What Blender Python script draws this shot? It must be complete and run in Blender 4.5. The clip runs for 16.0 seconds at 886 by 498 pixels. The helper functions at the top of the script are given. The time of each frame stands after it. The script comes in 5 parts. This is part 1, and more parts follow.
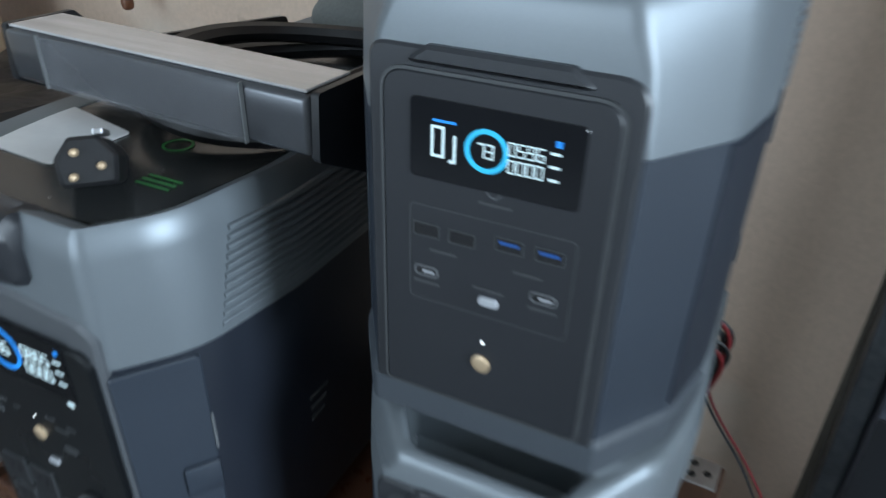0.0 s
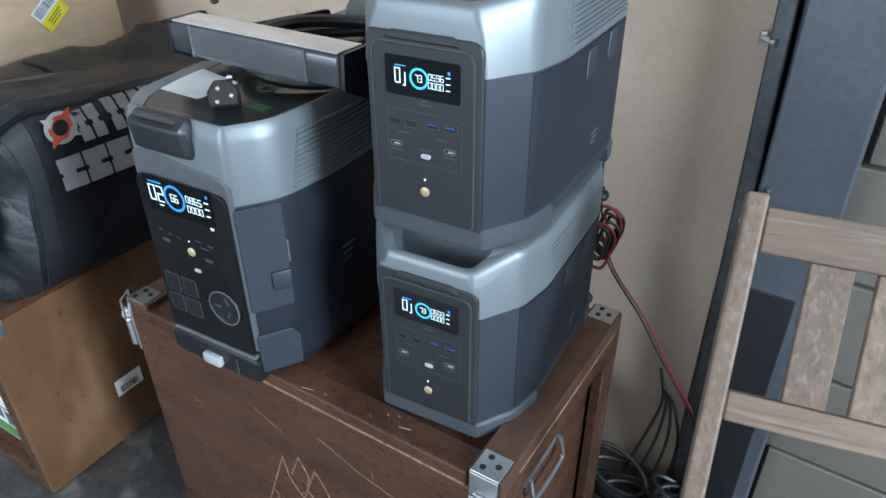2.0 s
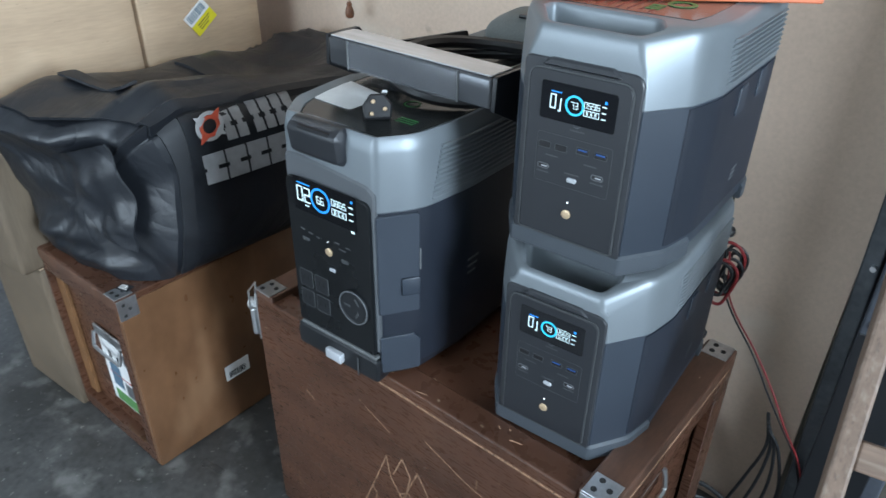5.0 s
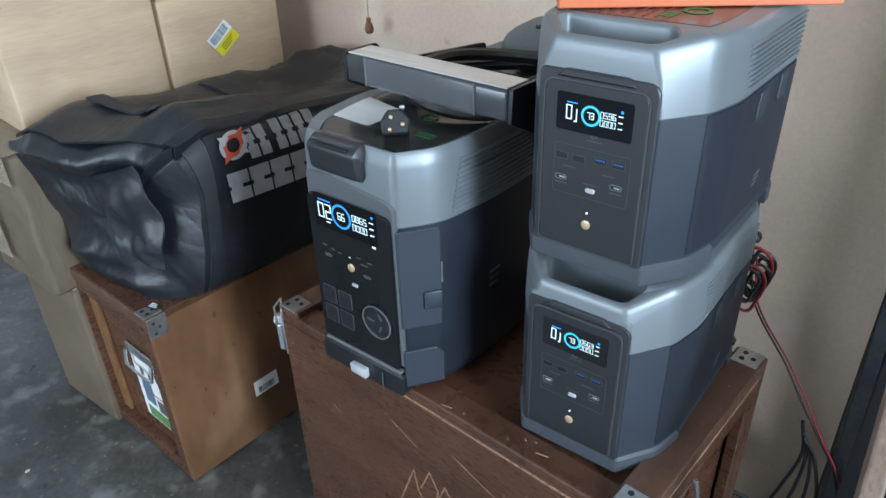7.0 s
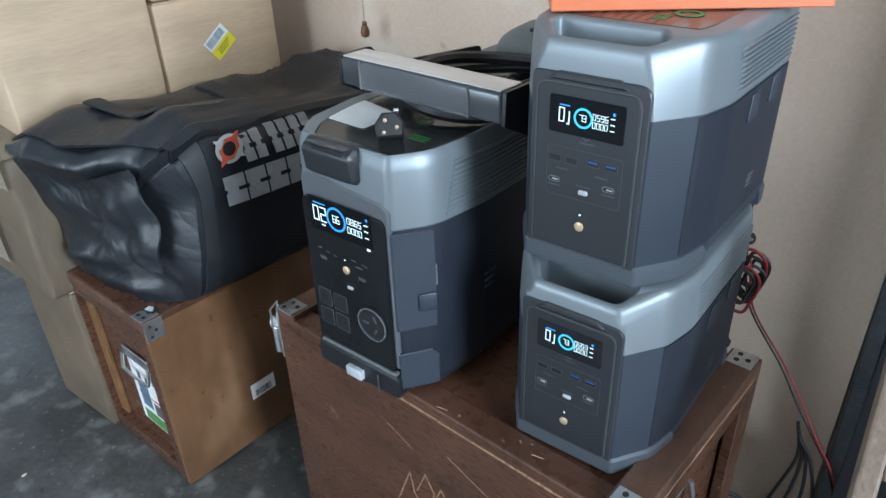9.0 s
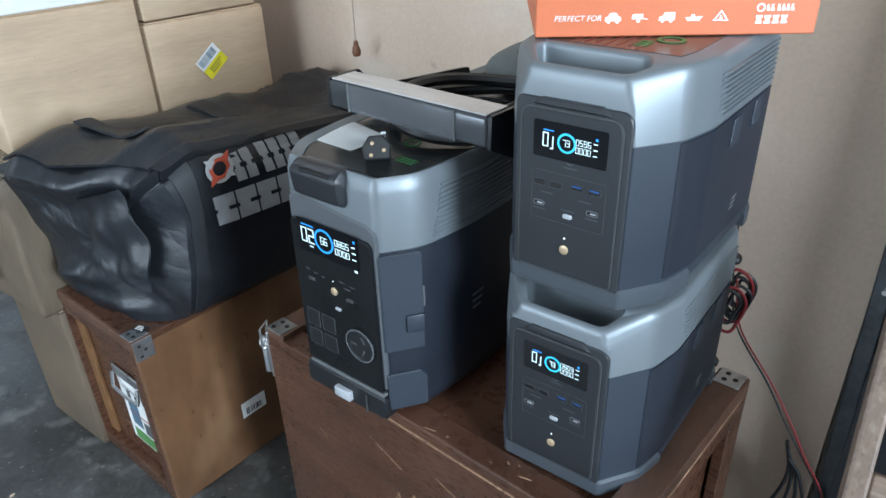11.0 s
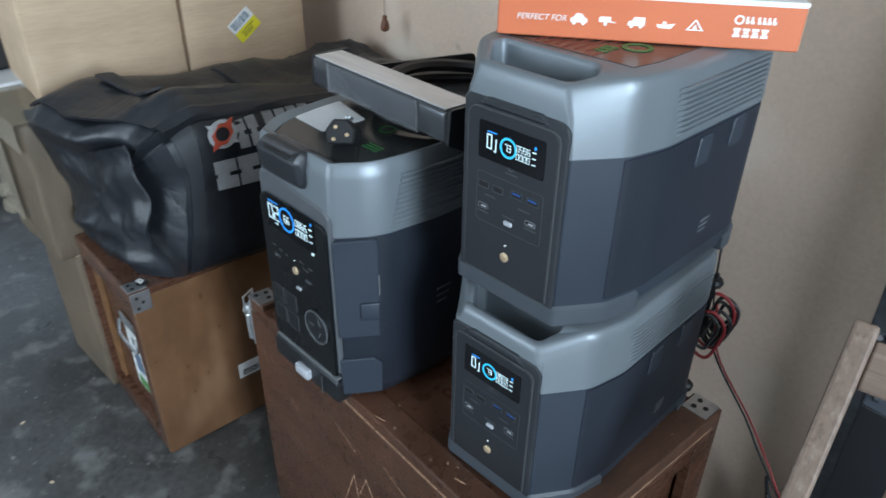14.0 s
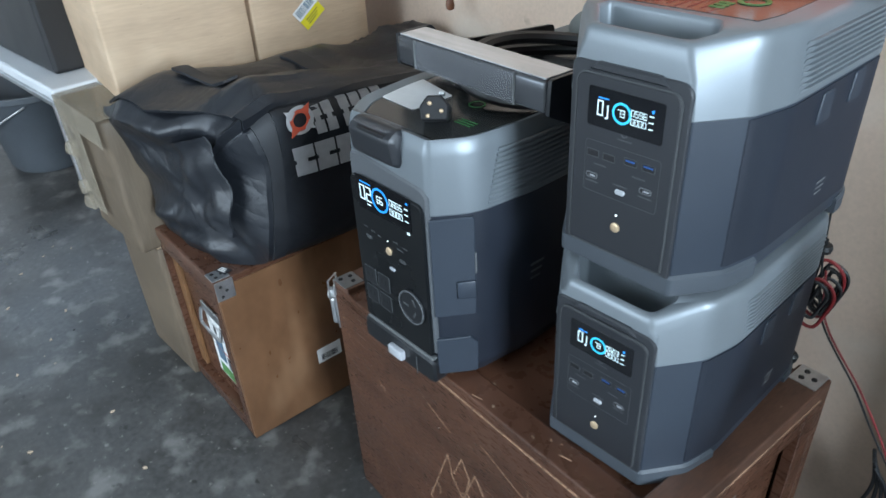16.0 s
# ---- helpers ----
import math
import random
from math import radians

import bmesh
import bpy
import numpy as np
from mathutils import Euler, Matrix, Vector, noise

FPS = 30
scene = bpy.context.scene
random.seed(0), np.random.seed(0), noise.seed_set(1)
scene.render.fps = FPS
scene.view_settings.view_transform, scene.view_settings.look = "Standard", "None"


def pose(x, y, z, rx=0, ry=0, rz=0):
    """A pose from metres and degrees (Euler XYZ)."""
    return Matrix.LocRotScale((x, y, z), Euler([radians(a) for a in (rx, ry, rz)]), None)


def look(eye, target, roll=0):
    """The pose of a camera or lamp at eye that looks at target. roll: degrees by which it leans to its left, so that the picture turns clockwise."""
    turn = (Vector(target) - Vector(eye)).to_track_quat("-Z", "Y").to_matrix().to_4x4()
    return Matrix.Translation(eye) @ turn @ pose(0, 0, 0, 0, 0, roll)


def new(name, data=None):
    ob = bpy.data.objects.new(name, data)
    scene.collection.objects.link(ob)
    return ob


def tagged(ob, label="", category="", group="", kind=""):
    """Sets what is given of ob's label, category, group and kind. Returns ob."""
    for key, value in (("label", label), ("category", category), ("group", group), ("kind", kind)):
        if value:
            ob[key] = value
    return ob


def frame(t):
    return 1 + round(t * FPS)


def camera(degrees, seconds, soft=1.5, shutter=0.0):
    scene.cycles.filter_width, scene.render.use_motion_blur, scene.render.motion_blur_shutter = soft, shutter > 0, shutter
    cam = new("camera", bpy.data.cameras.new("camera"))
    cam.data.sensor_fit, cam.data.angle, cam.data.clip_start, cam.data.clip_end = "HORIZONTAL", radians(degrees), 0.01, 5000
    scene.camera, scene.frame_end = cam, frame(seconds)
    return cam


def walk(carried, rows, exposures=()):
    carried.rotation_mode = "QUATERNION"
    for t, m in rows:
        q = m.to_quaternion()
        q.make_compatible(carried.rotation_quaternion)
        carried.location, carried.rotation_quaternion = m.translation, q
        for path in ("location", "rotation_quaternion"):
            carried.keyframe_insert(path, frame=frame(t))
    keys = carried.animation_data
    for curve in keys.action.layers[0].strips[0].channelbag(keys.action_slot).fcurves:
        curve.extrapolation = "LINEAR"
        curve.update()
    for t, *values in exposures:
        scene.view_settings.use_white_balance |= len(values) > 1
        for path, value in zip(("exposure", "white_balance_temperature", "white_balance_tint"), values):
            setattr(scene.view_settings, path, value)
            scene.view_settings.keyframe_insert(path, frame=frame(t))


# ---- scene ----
cam = camera(64.6, 16.0, shutter=0.4)
PATH = [
    (0, (0.074, 0.06, 1.188), (-0.794, 1.54, 0.161), 1.6),
    (0.5, (0.236, -0.103, 1.247), (-0.635, 1.352, 0.188), 2.6),
    (1, (0.33, -0.198, 1.274), (-0.579, 1.213, 0.187), 3.0),
    (1.5, (0.36, -0.224, 1.314), (-0.587, 1.163, 0.229), 0.7),
    (2, (0.362, -0.233, 1.298), (-0.602, 1.153, 0.225), -0.5),
    (2.5, (0.365, -0.242, 1.308), (-0.607, 1.142, 0.24), -0.5),
    (3, (0.367, -0.243, 1.312), (-0.623, 1.134, 0.253), -0.2),
    (3.5, (0.369, -0.243, 1.312), (-0.644, 1.123, 0.26), -0.5),
    (4, (0.354, -0.26, 1.32), (-0.679, 1.099, 0.278), -0.6),
    (4.5, (0.319, -0.293, 1.311), (-0.757, 1.041, 0.28), 0.7),
    (5, (0.32, -0.3, 1.314), (-0.826, 0.972, 0.281), 0.8),
    (5.2, (0.325, -0.291, 1.316), (-0.845, 0.957, 0.279), 0.3),
    (7.5, (0.327, -0.291, 1.319), (-0.887, 0.937, 0.311), -2.0),
    (8, (0.33, -0.289, 1.319), (-0.884, 0.941, 0.312), -1.9),
    (10.5, (0.335, -0.29, 1.326), (-0.881, 0.954, 0.34), -2.2),
    (11, (0.34, -0.279, 1.332), (-0.878, 0.976, 0.361), -1.9),
    (11.5, (0.336, -0.266, 1.332), (-0.88, 0.998, 0.372), -2.5),
    (12, (0.325, -0.269, 1.33), (-0.884, 0.995, 0.361), -2.7),
    (12.5, (0.321, -0.272, 1.322), (-0.883, 0.986, 0.34), -2.4),
    (13, (0.326, -0.252, 1.324), (-0.864, 1.005, 0.324), -2.4),
    (13.5, (0.356, -0.17, 1.327), (-0.836, 1.083, 0.323), -0.5),
    (14, (0.422, -0.143, 1.344), (-0.903, 0.942, 0.311), 0.9),
    (14.5, (0.432, -0.126, 1.338), (-0.94, 0.864, 0.271), 0.9),
    (15, (0.43, -0.128, 1.34), (-0.968, 0.812, 0.262), -0.0),
    (15.5, (0.42, -0.141, 1.337), (-0.987, 0.782, 0.256), -0.5),
    (16, (0.374, -0.198, 1.328), (-1.012, 0.773, 0.262), -3.4),
]
walk(cam, [(t, look(eye, target, roll)) for t, eye, target, roll in PATH],
     [(0, -0.28), (0.5, 0.12), (1.5, 0.32), (2, 0.20), (3, 0.18), (5, 0.12), (8, 0.14), (10.5, 0.17), (11, 0.15), (11.5, 0.02), (12, -0.12), (12.5, -0.13), (13.5, -0.26), (14, -0.17), (15, -0.06), (15.5, 0.0), (16, 0.18)])

# ---- light ----
world = bpy.data.worlds.new("sky_world")
scene.world = world
world.use_nodes = True
wt = world.node_tree
sky = wt.nodes.new("ShaderNodeTexSky")
sky.sky_type, sky.sun_disc = "NISHITA", False
sky.sun_elevation, sky.sun_rotation = radians(35), radians(150)
wt.links.new(sky.outputs[0], wt.nodes["Background"].inputs[0])
wt.nodes["Background"].inputs[1].default_value = 0.12


def daylight(name, w, h, power, m, colour):
    lamp = bpy.data.lights.new(name, "AREA")
    lamp.shape, lamp.size, lamp.size_y, lamp.energy, lamp.color = "RECTANGLE", w, h, power, colour
    ob = new(name, lamp)
    ob.matrix_world = m
    return ob


# daylight by the open garage door in the east side, the doorway behind the camera, and the west window
daylight("garage_door_daylight", 0.9, 1.6, 212, look((3.4, -0.36, 1.80), (-0.8, 0.45, 0.95)), (0.680, 0.842, 1.0))
daylight("doorway_daylight", 2.2, 1.7, 92, look((-1.1, -2.95, 1.5), (-0.8, 1.0, 1.2)), (0.680, 0.842, 1.0))
daylight("window_daylight", 1.5, 1.0, 8, look((-4.5, 0.0, 1.75), (-1.0, 0.3, 0.5)), (0.64, 0.82, 1.0))

# ---- materials ----


def material(name, colour, rough=0.5, metal=0.0, var=0.25, scale=8.0, fine=90.0, bump=0.15, dist=0.001, dark=None,
             stretch=(1, 1, 1), coat=0.0, rvar=0.12, alpha=None, random_tint=0.0):
    """Principled surface with variation at two scales, roughness breakup and fine relief."""
    m = bpy.data.materials.new(name)
    m.use_nodes = True
    nt = m.node_tree
    b = nt.nodes["Principled BSDF"]
    co = nt.nodes.new("ShaderNodeTexCoord")
    mp = nt.nodes.new("ShaderNodeMapping")
    mp.inputs["Scale"].default_value = stretch
    nt.links.new(co.outputs["Object"], mp.inputs[0])
    big, small = nt.nodes.new("ShaderNodeTexNoise"), nt.nodes.new("ShaderNodeTexNoise")
    for n, s, d in ((big, scale, 4), (small, fine, 3)):
        n.inputs["Scale"].default_value, n.inputs["Detail"].default_value = s, d
        nt.links.new(mp.outputs[0], n.inputs["Vector"])
    mix = nt.nodes.new("ShaderNodeMath")
    mix.operation = "MULTIPLY_ADD"
    mix.inputs[1].default_value = 0.35
    nt.links.new(small.outputs[0], mix.inputs[0])
    half = nt.nodes.new("ShaderNodeMath")
    half.operation = "MULTIPLY"
    half.inputs[1].default_value = 0.65
    nt.links.new(big.outputs[0], half.inputs[0])
    nt.links.new(half.outputs[0], mix.inputs[2])
    ramp = nt.nodes.new("ShaderNodeValToRGB")
    lo = dark or tuple(c * (1 - var) for c in colour)
    hi = tuple(min(1, c * (1 + var * 0.6)) for c in colour)
    ramp.color_ramp.elements[0].position, ramp.color_ramp.elements[0].color = 0.36, (*lo, 1)
    ramp.color_ramp.elements[1].position, ramp.color_ramp.elements[1].color = 0.66, (*hi, 1)
    nt.links.new(mix.outputs[0], ramp.inputs[0])
    out = ramp.outputs[0]
    if random_tint:
        info, hsv, mr = nt.nodes.new("ShaderNodeObjectInfo"), nt.nodes.new("ShaderNodeHueSaturation"), nt.nodes.new("ShaderNodeMapRange")
        mr.inputs["To Min"].default_value, mr.inputs["To Max"].default_value = 1 - random_tint, 1 + random_tint
        nt.links.new(info.outputs["Random"], mr.inputs[0])
        nt.links.new(mr.outputs[0], hsv.inputs["Value"])
        nt.links.new(out, hsv.inputs["Color"])
        out = hsv.outputs[0]
    nt.links.new(out, b.inputs["Base Color"])
    rr = nt.nodes.new("ShaderNodeMapRange")
    rr.inputs["To Min"].default_value, rr.inputs["To Max"].default_value = max(0.03, rough - rvar), min(1, rough + rvar)
    nt.links.new(small.outputs[0] if fine < 60 else big.outputs[0], rr.inputs[0])
    nt.links.new(rr.outputs[0], b.inputs["Roughness"])
    b.inputs["Metallic"].default_value = metal
    b.inputs["Coat Weight"].default_value = coat
    if alpha is not None:
        b.inputs["Alpha"].default_value = alpha
    if bump:
        bp = nt.nodes.new("ShaderNodeBump")
        bp.inputs["Strength"].default_value, bp.inputs["Distance"].default_value = bump, dist
        nt.links.new(mix.outputs[0], bp.inputs["Height"])
        nt.links.new(bp.outputs[0], b.inputs["Normal"])
    return m


def overlay(m, colour, scale, lo, hi, stretch=(1, 1, 1), detail=6, amount=1.0, voronoi=False, rot=(0, 0, 0)):
    """Lays stains, scuffs or scratches of another colour over a material, where a noise passes lo to hi."""
    nt = m.node_tree
    b = nt.nodes["Principled BSDF"]
    src = b.inputs["Base Color"].links[0].from_socket
    co, mp = nt.nodes.new("ShaderNodeTexCoord"), nt.nodes.new("ShaderNodeMapping")
    mp.inputs["Scale"].default_value, mp.inputs["Rotation"].default_value = stretch, [radians(a) for a in rot]
    nt.links.new(co.outputs["Object"], mp.inputs[0])
    n = nt.nodes.new("ShaderNodeTexVoronoi" if voronoi else "ShaderNodeTexNoise")
    n.inputs["Scale"].default_value = scale
    if not voronoi:
        n.inputs["Detail"].default_value = detail
    nt.links.new(mp.outputs[0], n.inputs["Vector"])
    r = nt.nodes.new("ShaderNodeMapRange")
    r.inputs["From Min"].default_value, r.inputs["From Max"].default_value, r.inputs["To Max"].default_value = lo, hi, amount
    nt.links.new(n.outputs[0], r.inputs[0])
    mx = nt.nodes.new("ShaderNodeMix")
    mx.data_type = "RGBA"
    nt.links.new(r.outputs[0], mx.inputs[0])
    nt.links.new(src, mx.inputs[6])
    mx.inputs[7].default_value = (*colour, 1)
    nt.links.new(mx.outputs[2], b.inputs["Base Color"])
    return m


def glow(name, colour, strength):
    m = bpy.data.materials.new(name)
    m.use_nodes = True
    b = m.node_tree.nodes["Principled BSDF"]
    b.inputs["Base Color"].default_value = (*[c * 0.3 for c in colour], 1)
    b.inputs["Emission Color"].default_value = (*colour, 1)
    b.inputs["Emission Strength"].default_value = strength
    return m


PLASTER = material("beige_painted_wall", (0.60, 0.458, 0.355), 0.72, var=0.13, scale=1.6, fine=140, bump=0.08, dist=0.0006)
overlay(PLASTER, (0.68, 0.60, 0.51), 3.2, 0.58, 0.70, amount=0.6)
overlay(PLASTER, (0.22, 0.17, 0.13), 9.0, 0.70, 0.76, amount=0.55)
CONCRETE = material("worn_concrete", (0.082, 0.081, 0.078), 0.34, var=0.5, scale=3.2, fine=60, bump=0.5, dist=0.002, rvar=0.22)
overlay(CONCRETE, (0.034, 0.033, 0.031), 1.7, 0.48, 0.66, amount=0.8)
overlay(CONCRETE, (0.032, 0.030, 0.027), 6.5, 0.52, 0.64, amount=0.65)
overlay(CONCRETE, (0.25, 0.245, 0.23), 11.0, 0.54, 0.70, amount=0.55)
overlay(CONCRETE, (0.36, 0.35, 0.32), 55.0, 0.64, 0.74, amount=0.45)
overlay(CONCRETE, (0.028, 0.027, 0.025), 26.0, 0.66, 0.72, amount=0.8)
CEILING = material("white_ceiling_board", (0.70, 0.69, 0.67), 0.8, var=0.08, scale=2, fine=80)
DARKPANEL = material("blue_grey_painted_steel", (0.085, 0.095, 0.115), 0.42, metal=0.2, var=0.22, scale=3, fine=70, bump=0.08)
overlay(DARKPANEL, (0.19, 0.20, 0.22), 12.0, 0.66, 0.74, amount=0.6)
RAILMETAL = material("weathered_dark_steel", (0.10, 0.11, 0.12), 0.4, metal=0.6, var=0.4, scale=9, fine=80, bump=0.2)
BLOCKPAINT = material("painted_concrete_block", (0.135, 0.120, 0.098), 0.8, var=0.14, scale=6, fine=160, bump=0.5, dist=0.002, random_tint=0.06)
MORTAR = material("recessed_mortar", (0.10, 0.088, 0.072), 0.9, var=0.2, scale=9, fine=120, bump=0.5, dist=0.002)
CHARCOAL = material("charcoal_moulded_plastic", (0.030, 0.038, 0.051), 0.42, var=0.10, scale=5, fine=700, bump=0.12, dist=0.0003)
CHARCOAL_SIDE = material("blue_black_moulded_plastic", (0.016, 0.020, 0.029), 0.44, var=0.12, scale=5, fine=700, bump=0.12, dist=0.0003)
SILVER = material("silver_grey_plastic", (0.176, 0.197, 0.212), 0.40, metal=0.32, var=0.05, scale=4, fine=800, bump=0.06, dist=0.0002, rvar=0.05)
POCKET = material("dull_grey_plastic", (0.11, 0.115, 0.115), 0.55, var=0.15, scale=18, fine=300, bump=0.1)
BROWGREY = material("mid_grey_satin_plastic", (0.105, 0.112, 0.120), 0.38, metal=0.15, var=0.06, scale=5, fine=700, bump=0.06, dist=0.0002)
SKIRT = material("blue_grey_base_plastic", (0.058, 0.067, 0.078), 0.42, var=0.1, scale=5, fine=700, bump=0.1, dist=0.0003)
FRAMESATIN = material("grey_satin_frame", (0.026, 0.028, 0.032), 0.38, var=0.08, scale=6, fine=600, bump=0.05, dist=0.0002)
FRAMEGREY = material("dark_grey_satin_plastic", (0.018, 0.0195, 0.023), 0.4, var=0.08, scale=6, fine=600, bump=0.05, dist=0.0002)
PANELBLACK = material("black_satin_panel", (0.013, 0.014, 0.016), 0.36, var=0.1, scale=6, fine=500, bump=0.04, dist=0.0002)
PANELGLOSS = material("black_gloss_panel", (0.006, 0.007, 0.008), 0.28, var=0.15, scale=9, fine=500, bump=0.03, dist=0.0002)
SCREEN = material("black_display_glass", (0.003, 0.0035, 0.005), 0.16, var=0.1, scale=9, fine=200, bump=0)
DECK = material("smoked_top_cover", (0.034, 0.036, 0.036), 0.22, var=0.3, scale=14, fine=200, bump=0.03)
overlay(DECK, (0.09, 0.09, 0.085), 30, 0.62, 0.75, amount=0.4)
SOCKET = material("socket_black", (0.004, 0.004, 0.005), 0.5, var=0.1, bump=0)
LINEGREY = material("printed_grey_line", (0.11, 0.115, 0.12), 0.5, var=0.1, bump=0)
LINEDIM = material("printed_dim_line", (0.055, 0.058, 0.06), 0.5, var=0.1, bump=0)
PRINTGREEN = material("printed_green", (0.035, 0.20, 0.05), 0.5, var=0.2, bump=0)
STRIPERED = material("dull_red_stripe", (0.17, 0.030, 0.022), 0.45, var=0.25, scale=30, bump=0)
PORTBLUE = material("blue_port_tongue", (0.015, 0.085, 0.30), 0.4, var=0.1, bump=0)
BUTTONGREY = material("pale_grey_button", (0.42, 0.43, 0.45), 0.4, var=0.06, bump=0)
GOLD = material("champagne_gold_button", (0.60, 0.44, 0.28), 0.42, metal=0.45, var=0.08, scale=60, bump=0.02)
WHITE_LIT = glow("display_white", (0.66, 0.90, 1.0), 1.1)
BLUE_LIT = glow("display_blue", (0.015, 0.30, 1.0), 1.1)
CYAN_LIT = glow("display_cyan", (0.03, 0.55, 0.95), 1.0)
LED = glow("white_led", (0.85, 0.95, 1.0), 2.5)
CRATE = material("brown_stained_plywood", (0.098, 0.042, 0.024), 0.30, var=0.36, scale=3.0, fine=40, bump=0.3, dist=0.0008,
                 stretch=(1, 1, 7), coat=0.15, rvar=0.18)
overlay(CRATE, (0.19, 0.098, 0.060), 3.0, 0.55, 0.75, amount=0.55)
overlay(CRATE, (0.034, 0.016, 0.011), 3.2, 0.50, 0.68, amount=0.55, detail=2)
overlay(CRATE, (0.36, 0.22, 0.14), 7.0, 0.720, 0.735, stretch=(1, 1, 9), rot=(0, 28, 35), amount=0.6)
overlay(CRATE, (0.30, 0.18, 0.11), 6.0, 0.715, 0.73, stretch=(9, 1, 1), rot=(0, 33, 0), amount=0.5)
overlay(CRATE, (0.42, 0.30, 0.20), 42, 0.715, 0.74, amount=0.8)
CRATE_SIDE = material("amber_stained_plywood", (0.185, 0.090, 0.044), 0.32, var=0.26, scale=4.0, fine=18, bump=0.25, dist=0.0008,
                      stretch=(1, 1.6, 1), rvar=0.12)
overlay(CRATE_SIDE, (0.085, 0.044, 0.025), 3.0, 0.48, 0.68, amount=0.6, detail=2)
overlay(CRATE_SIDE, (0.27, 0.155, 0.085), 5.0, 0.52, 0.70, stretch=(1, 2, 1), amount=0.5, detail=2)
overlay(CRATE_SIDE, (0.42, 0.29, 0.19), 38, 0.735, 0.75, amount=0.9)
RIMWOOD = material("worn_reddish_wood", (0.115, 0.055, 0.034), 0.40, var=0.4, scale=5, fine=60, bump=0.25, dist=0.0008, stretch=(4, 1, 1), coat=0.1)
overlay(RIMWOOD, (0.045, 0.028, 0.022), 6.0, 0.56, 0.68, amount=0.7)
overlay(RIMWOOD, (0.46, 0.33, 0.24), 30, 0.71, 0.735, stretch=(3, 1, 1), amount=0.8)
RAWEDGE = material("splintered_bare_edge", (0.30, 0.165, 0.095), 0.7, var=0.5, scale=20, fine=120, bump=0.6, dist=0.002, stretch=(8, 1, 1))
PALEPLY = material("pale_orange_plywood", (0.20, 0.095, 0.038), 0.5, var=0.3, scale=5, fine=50, bump=0.2, stretch=(1, 1, 6))
STEEL = material("zinc_plated_steel", (0.62, 0.63, 0.64), 0.32, metal=0.95, var=0.22, scale=20, fine=200, bump=0.12, dist=0.0004)
SCREWHOLE = material("dark_recess", (0.012, 0.012, 0.012), 0.6, var=0.1, bump=0)
CHAIRWOOD = material("weathered_hardwood", (0.165, 0.108, 0.076), 0.6, var=0.26, scale=7, fine=38, bump=0.4, dist=0.0010, stretch=(9, 9, 1), random_tint=0.12)
overlay(CHAIRWOOD, (0.27, 0.215, 0.17), 16, 0.54, 0.72, stretch=(9, 9, 0.4), amount=0.5)
overlay(CHAIRWOOD, (0.075, 0.048, 0.034), 14, 0.56, 0.70, stretch=(12, 12, 0.4), amount=0.6)
CHAIRWOOD_X = material("weathered_hardwood_rail", (0.165, 0.108, 0.076), 0.6, var=0.26, scale=7, fine=38, bump=0.4, dist=0.0010, stretch=(1, 9, 9), random_tint=0.12)
overlay(CHAIRWOOD_X, (0.27, 0.215, 0.17), 16, 0.54, 0.72, stretch=(0.4, 9, 9), amount=0.5)
overlay(CHAIRWOOD_X, (0.075, 0.048, 0.034), 14, 0.56, 0.70, stretch=(0.4, 12, 12), amount=0.6)
NYLON = material("black_coated_nylon", (0.0145, 0.0165, 0.0205), 0.38, var=0.2, scale=6, fine=420, bump=0.25, dist=0.0004, rvar=0.1)


def creases(m, scale, strength, dist):
    """Sharp cloth creases as relief."""
    nt = m.node_tree
    b = nt.nodes["Principled BSDF"]
    old = b.inputs["Normal"].links[0].from_socket
    co, n = nt.nodes.new("ShaderNodeTexCoord"), nt.nodes.new("ShaderNodeTexNoise")
    n.inputs["Scale"].default_value, n.inputs["Detail"].default_value, n.inputs["Distortion"].default_value = scale, 2.0, 1.4
    sub, ab, pw = (nt.nodes.new("ShaderNodeMath") for _ in range(3))
    sub.operation, ab.operation, pw.operation = "SUBTRACT", "ABSOLUTE", "POWER"
    sub.inputs[1].default_value, pw.inputs[1].default_value = 0.5, 0.7
    bp = nt.nodes.new("ShaderNodeBump")
    bp.inputs["Strength"].default_value, bp.inputs["Distance"].default_value = strength, dist
    nt.links.new(co.outputs["Object"], n.inputs["Vector"])
    nt.links.new(n.outputs[0], sub.inputs[0])
    nt.links.new(sub.outputs[0], ab.inputs[0])
    nt.links.new(ab.outputs[0], pw.inputs[0])
    nt.links.new(pw.outputs[0], bp.inputs["Height"])
    nt.links.new(old, bp.inputs["Normal"])
    nt.links.new(bp.outputs[0], b.inputs["Normal"])


creases(NYLON, 6.0, 0.42, 0.010)
creases(NYLON, 14.0, 0.26, 0.005)
NYLON.node_tree.nodes["Principled BSDF"].inputs["Specular IOR Level"].default_value = 0.42
NYLON2 = material("black_woven_webbing", (0.0135, 0.0150, 0.0185), 0.55, var=0.25, scale=30, fine=600, bump=0.4, dist=0.0004)
PRINTGREY = material("silver_print", (0.50, 0.50, 0.51), 0.45, var=0.12, scale=40, bump=0.05)
PRINTORANGE = material("red_orange_print", (0.62, 0.10, 0.05), 0.5, var=0.12, scale=40, bump=0.05)
CARD = material("brown_corrugated_card", (0.52, 0.375, 0.25), 0.7, var=0.13, scale=3.0, fine=24, bump=0.35, dist=0.0012, stretch=(1, 1, 9))
overlay(CARD, (0.36, 0.255, 0.165), 3.4, 0.54, 0.74, amount=0.55, detail=3)
overlay(CARD, (0.62, 0.48, 0.34), 5.0, 0.56, 0.72, amount=0.5, detail=3)
